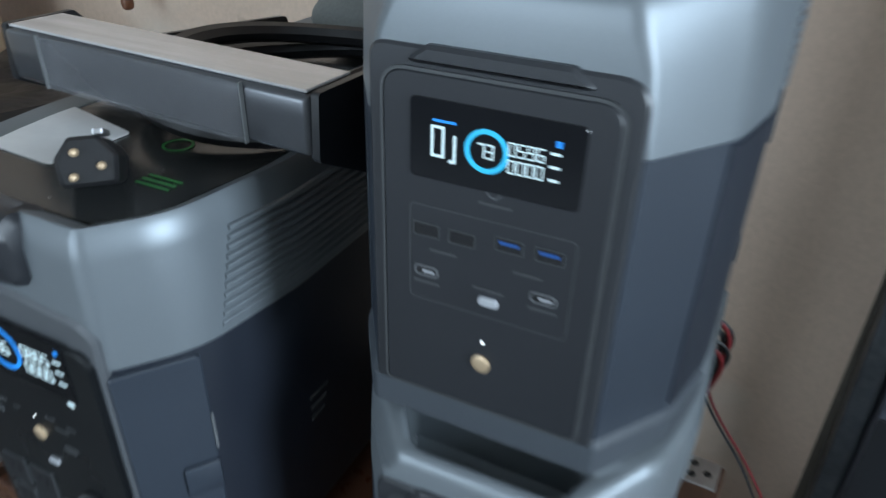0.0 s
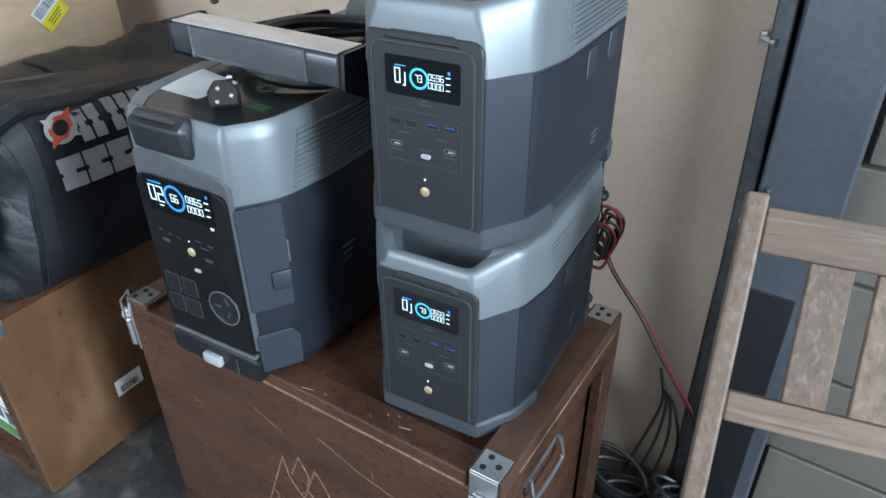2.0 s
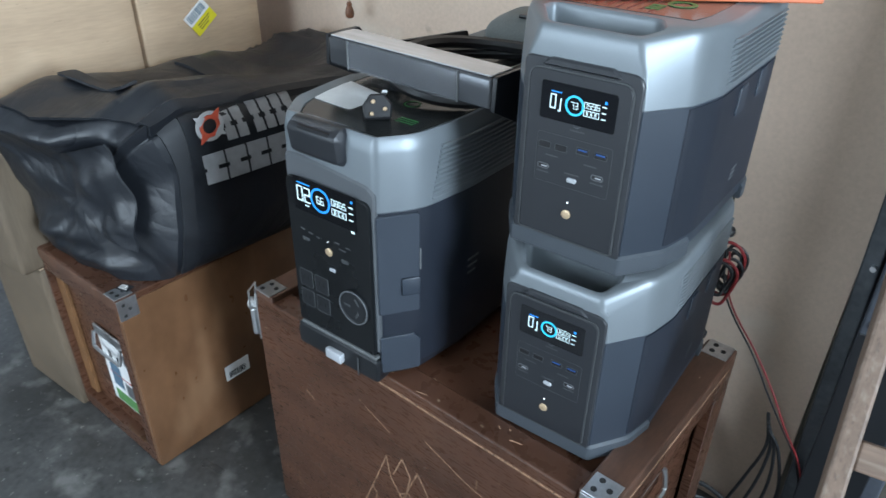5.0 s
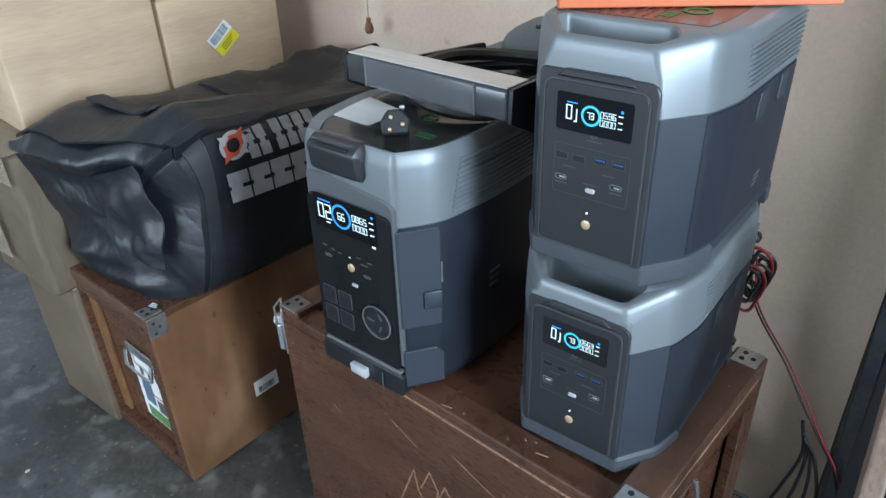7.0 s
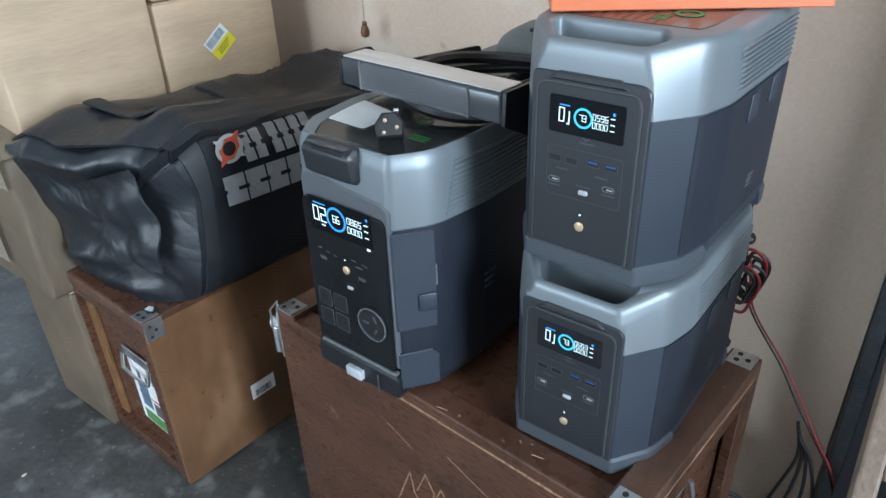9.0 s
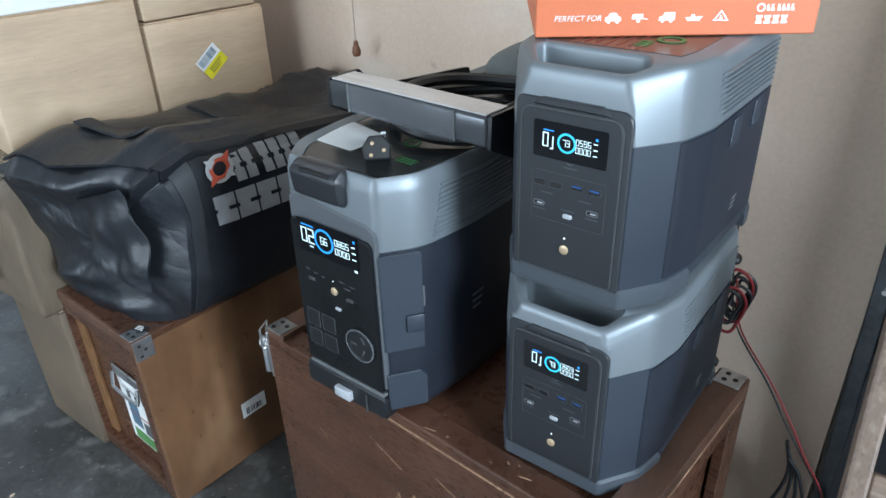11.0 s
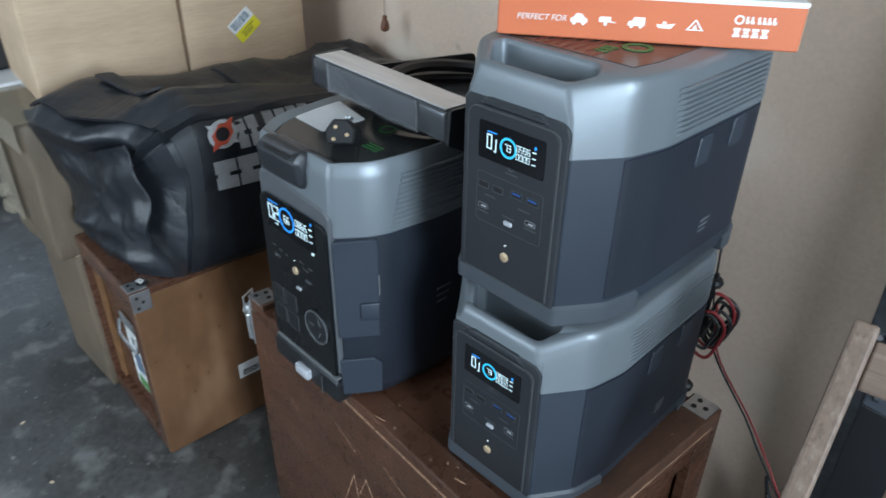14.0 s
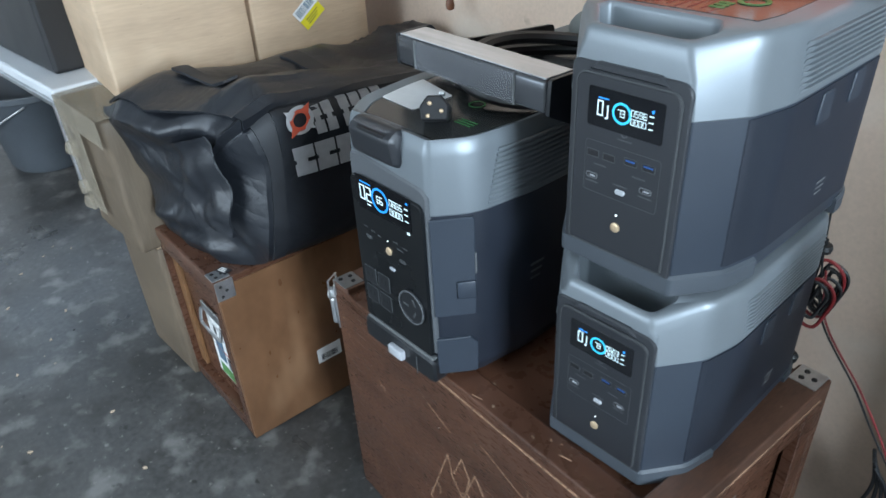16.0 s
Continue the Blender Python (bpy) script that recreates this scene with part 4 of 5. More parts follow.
# ---- orange carton on the stack ----
ob_ = thing("orange_carton", pose(-0.169, 0.415, 1.1428, 0, 0, 39.5), "orange and white printed product carton", "carton")
W, D, H = 0.322, 0.235, 0.0465
part("tray", box(0, W, 0, D, 0.0, H, 0.0015, 1), ORANGE, ob_)
part("lid", box(-0.001, W + 0.001, 0.0005, D + 0.001, H, H + 0.004, 0.0006, 1), LABELWHITE, ob_, "white printed lid")
part("end_flap", box(W, W + 0.0012, 0.004, D - 0.004, 0.002, H - 0.001), CARDEDGE, ob_)
part("fold_line", box(0.001, W - 0.001, -0.0006, 0.0004, H - 0.0012, H), PRINTWHITE, ob_)
part("lid_print", box(0.21, 0.285, 0.012, 0.045, H + 0.004, H + 0.0044), LINEGREY, ob_)
for k in range(4):
    part("lid_print", box(0.212 + 0.018 * k, 0.225 + 0.018 * k, 0.016, 0.026, H + 0.0044, H + 0.0047), INK, ob_)
part("lettering", words("PERFECT FOR", 0.0091, pose(0.0215, -0.0004, 0.0185)), PRINTWHITE, ob_)


def icon(polys, x, z, s):
    bm = bmesh.new()
    for pts in polys:
        if isinstance(pts, tuple):
            add(bm, slab(disc(x + pts[0] * s, z + pts[1] * s, pts[2] * s, 14), -0.0006, 0, 0, "xz"))
        else:
            add(bm, slab([Vector((x + a * s, z + b * s)) for a, b in pts], -0.0005, 0, 0, "xz"))
    part("pictogram", bm, PRINTWHITE, ob_)


car = [[(0, .25), (2, .25), (2, .7), (1.7, .85), (1.3, 1.3), (.6, 1.3), (.35, .85), (0, .75)], (.45, .2, .24), (1.55, .2, .24)]
trailer = [[(0, .45), (1.4, .45), (1.4, 1.1), (.2, 1.1), (0, .9)], [(1.4, .45), (2, .4), (2, .5), (1.4, .6)], (.8, .25, .22)]
van = [[(0, .25), (2, .25), (2, 1.25), (.7, 1.25), (.5, .85), (.05, .7)], (.5, .2, .22), (1.55, .2, .22)]
boat = [[(0, .45), (.3, .15), (1.7, .15), (2.1, .75), (.9, .6), (0, .6)], [(.6, .65), (1.2, .72), (1.0, .95), (.7, .95)]]
tent = [[(0, .1), (.25, .1), (1.05, 1.25), (.95, 1.4)], [(2, .1), (1.75, .1), (.95, 1.25), (1.05, 1.4)], [(0, .1), (2, .1), (2, .22), (0, .22)], [(.7, .22), (1.3, .22), (1, .85)]]
for k, shape in enumerate((car, trailer, van, boat, tent)):
    icon(shape, 0.081 + 0.0308 * k, 0.0155, 0.0092)
mk = bmesh.new()
ring_plate(mk, disc(0.257, 0.0305, 0.0050), disc(0.257, 0.0305, 0.0030), -0.0005, 0)
for k in range(6):
    cube(mk, 0.2635 + 0.0050 * k + (0.002 if k > 1 else 0), 0.2673 + 0.0050 * k + (0.002 if k > 1 else 0), -0.0005, 0, 0.0268, 0.0302)
    cube(mk, 0.2635 + 0.0050 * k + (0.002 if k > 1 else 0), 0.2660 + 0.0050 * k + (0.002 if k > 1 else 0), -0.0005, 0, 0.0302, 0.0340)
for k in range(4):
    cube(mk, 0.2530 + 0.0094 * k, 0.2602 + 0.0094 * k, -0.0005, 0, 0.0125, 0.0155)
    cube(mk, 0.2540 + 0.0094 * k, 0.2592 + 0.0094 * k, -0.0005, 0, 0.0160, 0.0185)
    cube(mk, 0.2530 + 0.0094 * k, 0.2602 + 0.0094 * k, -0.0005, 0, 0.0190, 0.0220)
part("maker_mark", mk, PRINTWHITE, ob_)

# ---- crates ----


def plate(parent, m, holes=((0.014, 0.012), (0.030, 0.020), (0.014, 0.030))):
    """Bent steel corner plate with three screw holes."""
    pl = part("corner_plate", box(0, 0.042, 0, 0.042, 0, 0.0022, 0.0008, 1, m), STEEL, parent, "zinc corner plate")
    for x, y in holes:
        part("screw", lathe([(0.0046, 0), (0.0044, 0.0012), (0.0025, 0.0014), (0.0010, 0.0006)], 10, m @ pose(x, y, 0.0019)), SCREWHOLE, pl)
    return pl


def handle(parent, m, w=0.105):
    """Drop handle on a steel plate, in the plane x-z facing -y."""
    pl = part("handle_plate", box(-w / 2 - 0.008, w / 2 + 0.008, -0.006, 0, -0.012, 0.016, 0.002, 1, m), STEEL, parent)
    b = bmesh.new()
    tube(b, [m @ q for q in smooth_path([(-w / 2, -0.010, 0.0), (-w / 2, -0.016, -0.030), (-w / 2 + 0.012, -0.018, -0.042), (w / 2 - 0.012, -0.018, -0.042), (w / 2, -0.016, -0.030), (w / 2, -0.010, 0.0)], 6)], 0.0042)
    part("bail", b, STEEL, pl, smooth=True)


def latch(parent, m):
    """Toggle latch, hanging in the plane x-z, facing -y."""
    la = part("latch", box(-0.013, 0.013, -0.004, 0, -0.085, 0.0, 0.0015, 1, m), STEEL, parent, "zinc toggle latch")
    part("lever", box(-0.010, 0.010, -0.016, -0.005, -0.080, -0.030, 0.003, 2, m), STEEL, la)
    b = bmesh.new()
    tube(b, [m @ Vector(q) for q in ((-0.012, -0.012, -0.030), (-0.012, -0.012, 0.004), (0.012, -0.012, 0.004), (0.012, -0.012, -0.030))], 0.0022)
    part("loop", b, STEEL, la)
    part("nut", lathe([(0.010, 0), (0.010, 0.016), (0.006, 0.018)], 12, m @ pose(0, -0.002, -0.026, 90, 0, 0)), STEEL, la)


# main crate: long plain front, framed ends
CW, CD, CH = 0.748, 0.425, 0.5555
cr = thing("wooden_crate", pose(0.086, 0.288, 0, 0, 0, 1.7), "brown stained plywood crate with scratches and steel corners", "crate", "wooden crates")
part("front_board", box(-CW, 0, 0, 0.018, 0.004, CH - 0.020, 0.0015, 1), CRATE, cr)
part("back_board", box(-CW, 0, CD - 0.018, CD, 0.004, CH - 0.002, 0.0015, 1), CRATE, cr)
part("bottom_board", box(-CW + 0.018, -0.018, 0.018, CD - 0.018, 0.0, 0.02), CRATE, cr)
part("lid_board", box(-CW + 0.05, -0.051, 0.048, CD - 0.04, CH - 0.016, CH - 0.0060), CRATE, cr, "dark worn lid")
part("front_rim", box(-CW + 0.001, -0.052, 0.001, 0.0475, CH - 0.0195, CH + 0.004, 0.003), CRATE, cr)
part("back_rim", box(-CW + 0.001, -0.052, CD - 0.039, CD - 0.0005, CH - 0.017, CH + 0.001, 0.003), RIMWOOD, cr)
for x0, x1 in ((-0.0505, 0.001), (-CW - 0.001, -CW + 0.0495)):
    part("side_rim", box(x0, x1, 0.002, CD - 0.002, CH - 0.02, CH + 0.016, 0.003), RIMWOOD, cr)
for s in (0, 1):
    x0, x1 = ((-0.018, 0.0) if s == 0 else (-CW, -CW + 0.018))
    part("end_stile", box(x0, x1, 0.018, 0.060, 0.004, CH - 0.02, 0.001, 1), CRATE, cr)
    part("end_stile", box(x0, x1, CD - 0.060, CD - 0.018, 0.004, CH - 0.02, 0.001, 1), CRATE, cr)
    part("end_rail", box(x0, x1, 0.060, CD - 0.060, 0.004, 0.05, 0.001, 1), CRATE, cr)
    part("end_rail", box(x0, x1, 0.060, CD - 0.060, CH - 0.055, CH - 0.02, 0.001, 1), CRATE, cr)
    xp = -0.036 if s == 0 else -CW + 0.024
    part("end_panel", box(xp, xp + 0.012, 0.055, CD - 0.055, 0.04, CH - 0.05), CRATE, cr)
# worn front edge, in lengths of uneven height
rng = random.Random(4)
x = -0.56
while x < -0.056:
    w = rng.uniform(0.03, 0.11)
    part("worn_edge", box(x, min(x + w, -0.055), -0.0004, rng.uniform(0.002, 0.004), CH - 0.0212, CH - rng.uniform(0.0165, 0.0185), 0.0006, 1), RAWEDGE, cr)
    x += w + rng.uniform(-0.002, 0.003)
part("worn_edge", box(-0.0025, 0.0016, 0.05, 0.40, CH - 0.012, CH - 0.0085, 0.0006, 1), RAWEDGE, cr)
for x, y, w, r in ((-0.335, 0.008, 0.020, 14), (-0.20, 0.030, 0.007, -35), (-0.165, 0.022, 0.020, 14), (-0.185, 0.036, 0.004, 0)):
    part("wood_chip", box(-w / 2, w / 2, -0.0011, 0.0011, 0, 0.0015, 0.0008, 1, pose(x, y, CH + 0.0036, 0, 0, r)), RAWEDGE, cr)
plate(cr, pose(-0.046, 0.0, CH + 0.0155, 0, 0, 0), ((0.012, 0.012), (0.030, 0.022), (0.014, 0.032)))
part("corner_plate", box(-0.046, -0.004, -0.0024, -0.0002, CH - 0.028, CH + 0.0155, 0.0006, 1), STEEL, cr)
latch(cr, pose(-0.025, -0.003, CH - 0.018))
plate(cr, pose(-0.046, CD - 0.044, CH + 0.0155))
plate(cr, pose(-CW + 0.002, 0.0, CH + 0.0155, 0, 0, 0), ((0.010, 0.010), (0.012, 0.030), (0.030, 0.026)))
part("corner_plate", box(-CW - 0.0026, -CW - 0.0010, 0.0, 0.042, CH - 0.03, CH + 0.0155, 0.0005, 1), STEEL, cr)
latch(cr, pose(-CW - 0.006, 0.014, CH + 0.004, 0, 0, -60) @ Matrix.Scale(1.25, 4))
handle(cr, pose(-0.024, CD * 0.42, CH - 0.115, 0, 0, 90))
# line drawing of three peaks on the front
pk = bmesh.new()
for run in (((-0.444, 0.195), (-0.474, 0.206), (-0.411, 0.372), (-0.402, 0.325), (-0.382, 0.298), (-0.366, 0.281)), ((-0.395, 0.339), (-0.373, 0.392), (-0.354, 0.358), (-0.368, 0.30)),
            ((-0.372, 0.295), (-0.338, 0.381), (-0.317, 0.348), (-0.300, 0.300)), ((-0.382, 0.298), (-0.36, 0.315), (-0.345, 0.30), (-0.317, 0.305)), ((-0.45, 0.265), (-0.44, 0.255), (-0.442, 0.24))):
    for (xa, za), (xb, zb) in zip(run, run[1:]):
        L = math.hypot(xb - xa, zb - za)
        cube(pk, -0.0016, L + 0.0016, -0.0005, 0.0, -0.0014, 0.0014, pose(xa, 0, za, 0, -math.degrees(math.atan2(zb - za, xb - xa)), 0))
part("peak_drawing", pk, RAWEDGE, cr, "pale line drawing of mountain peaks")
for xa, za, xb, zb in ((-0.32, 0.47, -0.24, 0.44), (-0.24, 0.44, -0.17, 0.425), (-0.46, 0.46, -0.40, 0.435), (-0.62, 0.40, -0.60, 0.385)):
    L = math.hypot(xb - xa, zb - za)
    part("scratch", box(0, L, -0.0004, 0.0, -0.0007, 0.0007, 0, 1, pose(xa, 0, za, 0, -math.degrees(math.atan2(zb - za, xb - xa)), 0)), RAWEDGE, cr)

# second crate, its framed end to the front
LW, LD, LH = 0.385, 0.74, 0.482
lc = thing("wooden_crate", pose(-0.942, 0.116, 0, 0, 0, 3.5), "amber plywood crate with drop handle, under a black bag", "crate", "wooden crates")
part("side_board", box(-0.016, 0, 0, LD, 0.004, LH - 0.016, 0.0015, 1), CRATE_SIDE, lc)
part("side_board", box(-LW, -LW + 0.016, 0, LD, 0.004, LH - 0.016, 0.0015, 1), CRATE_SIDE, lc)
part("lid_board", box(-LW, 0, 0.001, LD, LH - 0.0155, LH, 0.002, 1), CRATE, lc)
part("lid_frame", box(-LW - 0.002, 0.002, -0.003, 0.020, LH - 0.030, LH - 0.001, 0.002, 1), RIMWOOD, lc)
part("back_board", box(-LW + 0.016, -0.016, LD - 0.016, LD, 0.004, LH - 0.016), CRATE, lc)
for x0, x1 in ((-0.045, -0.0165), (-LW + 0.0165, -LW + 0.045)):
    part("end_stile", box(x0, x1, 0.0, 0.018, 0.004, LH - 0.031, 0.001, 1), CRATE, lc)
part("end_rail", box(-LW + 0.045, -0.045, 0.001, 0.03, 0.004, 0.042, 0.001, 1), CRATE, lc)
part("end_rail", box(-LW + 0.045, -0.045, 0.001, 0.018, LH - 0.062, LH - 0.031, 0.001, 1), CRATE, lc)
part("end_panel", box(-LW + 0.018, -0.018, 0.026, 0.036, 0.02, LH - 0.03), CRATE, lc)
part("inner_batten", box(-LW + 0.0455, -LW + 0.080, 0.016, 0.0255, 0.045, LH - 0.063, 0.001, 1), PALEPLY, lc, "pale bare batten")
pic = part("picture_label", box(-0.215, -0.062, 0.0245, 0.0256, 0.085, 0.285), LABELWHITE, lc, "white label printed with pictures")
for x0, x1, z0, z1, mt in ((-0.20, -0.07, 0.08, 0.115, INKGREEN), (-0.195, -0.15, 0.13, 0.20, INKBLUE), (-0.14, -0.10, 0.12, 0.16, LINEGREY), (-0.10, -0.07, 0.14, 0.21, INKBLUE),
                           (-0.185, -0.170, 0.215, 0.24, LINEGREY), (-0.15, -0.137, 0.21, 0.235, INK), (-0.20, -0.07, 0.168, 0.172, REDCARD), (-0.115, -0.085, 0.225, 0.26, LINEGREY)):
    part("print", box(x0, x1, 0.0241, 0.0245, z0 + 0.008, z1 + 0.008), mt, pic)
handle(lc, pose(-0.148, 0.024, 0.300), 0.115)
plate(lc, pose(-0.046, -0.003, LH - 0.0005), ((0.012, 0.012), (0.030, 0.014), (0.022, 0.030)))
part("corner_plate", box(0.0004, 0.0026, -0.003, 0.040, LH - 0.05, LH - 0.001, 0.0005, 1), STEEL, lc)
plate(lc, pose(-LW - 0.002, -0.003, LH - 0.0005))
latch(lc, pose(-LW - 0.003, 0.018, LH - 0.02, 0, 0, -90))
for k in range(3):
    part("screw", lathe([(0.004, 0), (0.002, 0.0012)], 8, pose(0.0026, 0.010 + 0.012 * (k % 2), LH - 0.014 - 0.013 * k, 0, 90, 0)), SCREWHOLE, lc)
bl = part("barcode_label", box(0.0006, 0.0014, 0.205, 0.275, 0.128, 0.172), LABELWHITE, lc, "white barcode label")
rng = random.Random(7)
y = 0.216
while y < 0.262:
    w = rng.uniform(0.0008, 0.003)
    part("bar", box(0.0014, 0.0017, y, y + w, 0.134, 0.152), INK, bl)
    y += w + rng.uniform(0.001, 0.0025)

# ---- black bag on the second crate ----
bag = thing("duffel_bag", pose(0, 0, 0), "black nylon duffel bag, creased and half full, on a crate", "bag")


def bag_point(u, v):
    """Surface of the sagging bag: u round the section, v along its length."""
    a = 2 * math.pi * u
    c, s = math.cos(a), math.sin(a)
    e = 0.42
    x = math.copysign(abs(c) ** e, c)
    z = math.copysign(abs(s) ** e, s)
    h = (z + 1) / 2
    end = min(1.0, v / 0.10)
    end2 = min(1.0, (1 - v) / 0.06)
    half = (0.182 + 0.045 * h * (1 if x < 0 else 0.25)) * (0.80 + 0.20 * end2)
    cx = -1.060 - 0.012 * h
    X = cx + x * half
    Y0 = 0.100 + (X + 1.29) * (0.24 + 0.12 * h)
    Y = Y0 + v * (0.90 - Y0)
    top = 0.366 - 0.030 * math.exp(-((x + 0.05) / 0.35) ** 2) + 0.03 * (1 - v) * max(0, x) - 0.03 * v
    pinch = 1.0 - 0.10 * (1 - end) * h
    Z = LH + 0.0015 + h * top * pinch
    n = noise.noise(Vector((X * 5, Y * 4, Z * 6)))
    n2 = noise.noise(Vector((X * 14 + 3, Y * 9, Z * 13)))
    fold = 1 - abs(noise.noise(Vector((X * 5 + Z * 4, Y * 1.8 - Z * 3, 2.0)))) * 2
    fold2 = 1 - abs(noise.noise(Vector((X * 3 + 9, Y * 5 + Z * 7, 5.0)))) * 2
    roll = math.exp(-((u - 0.137 - 0.006 * math.sin(9 * v)) / 0.010) ** 2)
    gut = math.exp(-((u - 0.112 - 0.006 * math.sin(7 * v + 1)) / 0.008) ** 2)
    ply = math.exp(-((u - 0.215 - 0.018 * math.sin(5 * v + 1)) / 0.011) ** 2)
    k = 0.018 * roll - 0.010 * gut + 0.012 * ply * (0.5 + n) + 0.016 * n + 0.005 * n2 + 0.015 * max(0, fold) ** 4 + 0.012 * max(0, fold2) ** 5
    k *= min(1.0, 4 * h + 0.05) * (1.0 - 0.75 * max(0.0, min(1.0, (x - 0.4) * 2.5)) * max(0.0, min(1.0, v * 7)))
    nx, nz = x * 0.9, (z if z > 0 else 0)
    sag = 0.020 * math.sin(math.pi * min(1, h * 1.1)) * (0.6 if x > 0 else 1.2)
    X += (k * nx + sag * x) if abs(x) > 0.5 else k * nx
    Z += k * nz
    ear = (1 - end) * max(0, 1 - ((h - 0.78) / 0.2) ** 2) * max(0, -x)
    X -= 0.045 * ear
    Y -= (1 - end) * (0.045 * n + 0.012 * n2 + 0.02 * max(0, fold) ** 2) + 0.03 * ear
    return Vector((X, Y, max(Z, LH + 0.0012)))


# folds of the sagging end: from, to, height and breadth
FOLDS = ((-1.31, 0.795, -0.95, 0.830, 0.040, 0.040), (-1.24, 0.715, -1.02, 0.735, -0.014, 0.026), (-1.27, 0.545, -1.08, 0.580, 0.022, 0.026),
         (-1.22, 0.505, -0.92, 0.505, 0.014, 0.026), (-1.01, 0.690, -0.93, 0.560, 0.008, 0.018))


def drape(x, z):
    """How far the end of the bag stands out by its folds."""
    d = 0.0
    wx, wz = x + 0.016 * noise.noise(Vector((x * 9, z * 9, 3.1))), z + 0.016 * noise.noise(Vector((x * 9, z * 9, 8.4)))
    for x0, z0, x1, z1, high, broad in FOLDS:
        ex, ez = x1 - x0, z1 - z0
        t = max(0.0, min(1.0, ((wx - x0) * ex + (wz - z0) * ez) / (ex * ex + ez * ez)))
        far = math.hypot(wx - x0 - t * ex, wz - z0 - t * ez)
        d += high * math.exp(-(far / broad) ** 2) * (0.35 + 0.65 * math.sin(math.pi * min(1, 0.15 + 0.75 * t)))
    ridge = 1 - 2 * abs(noise.noise(Vector((x * 7 + z * 5, z * 9 - x * 5, 1.7))))
    return d + 0.004 * max(0, ridge) ** 3


bm = bmesh.new()
NU, NV = 160, 110
rows = [[bm.verts.new(bag_point(i / NU, (j / NV) ** 1.15)) for i in range(NU)] for j in range(NV + 1)]
for a, b in zip(rows, rows[1:]):
    for i in range(NU):
        k = (i + 1) % NU
        bm.faces.new((a[i], a[k], b[k], b[i]))
for row, sign in ((rows[0], 1), (rows[-1], -1)):
    cen = sum((v.co for v in row), Vector()) / NU
    prev = row
    for q in range(1, 27):
        f = 1 - q / 27
        cur = []
        for v in row:
            p = cen.lerp(v.co, f)
            p.y -= sign * (0.016 * (1 - f * f) + drape(p.x, p.z) * min(1.0, 5 * (1 - f)))
            cur.append(bm.verts.new(p))
        for i in range(NU):
            k = (i + 1) % NU
            q4 = (prev[i], prev[k], cur[k], cur[i])
            bm.faces.new(q4 if sign < 0 else q4[::-1])
        prev = cur
    bm.faces.new(prev)
part("shell", bm, NYLON, bag, smooth=True)


def on_bag(u0, u1, v0, v1, lift, nu=10, nv=10, thick=0.002, mat=NYLON2, name="strap", label=""):
    """A cloth piece that follows the bag's surface."""
    t = bmesh.new()
    g = []
    for j in range(nv + 1):
        row = []
        for i in range(nu + 1):
            u, v = u0 + (u1 - u0) * i / nu, v0 + (v1 - v0) * j / nv
            p = bag_point(u % 1, v)
            d1, d2 = bag_point((u + 0.006) % 1, v) - bag_point((u - 0.006) % 1, v), bag_point(u % 1, v + 0.01) - bag_point(u % 1, v - 0.01)
            nrm = d1.cross(d2)
            nrm = nrm.normalized() if nrm.length > 1e-9 else Vector((1, 0, 0))
            if nrm.dot(p - Vector((-1.08, p.y, 0.62))) < 0:
                nrm = -nrm
            row.append((t.verts.new(p + nrm * lift), t.verts.new(p + nrm * (lift - thick - 0.004))))
        g.append(row)
    for j in range(nv):
        for i in range(nu):
            t.faces.new((g[j][i][0], g[j][i + 1][0], g[j + 1][i + 1][0], g[j + 1][i][0]))
    for i in range(nu):
        t.faces.new((g[0][i][0], g[0][i][1], g[0][i + 1][1], g[0][i + 1][0]))
        t.faces.new((g[nv][i][0], g[nv][i + 1][0], g[nv][i + 1][1], g[nv][i][1]))
    for j in range(nv):
        t.faces.new((g[j][0][0], g[j + 1][0][0], g[j + 1][0][1], g[j][0][1]))
        t.faces.new((g[j][nu][0], g[j][nu][1], g[j + 1][nu][1], g[j + 1][nu][0]))
    return part(name, t, mat, bag, label, True)


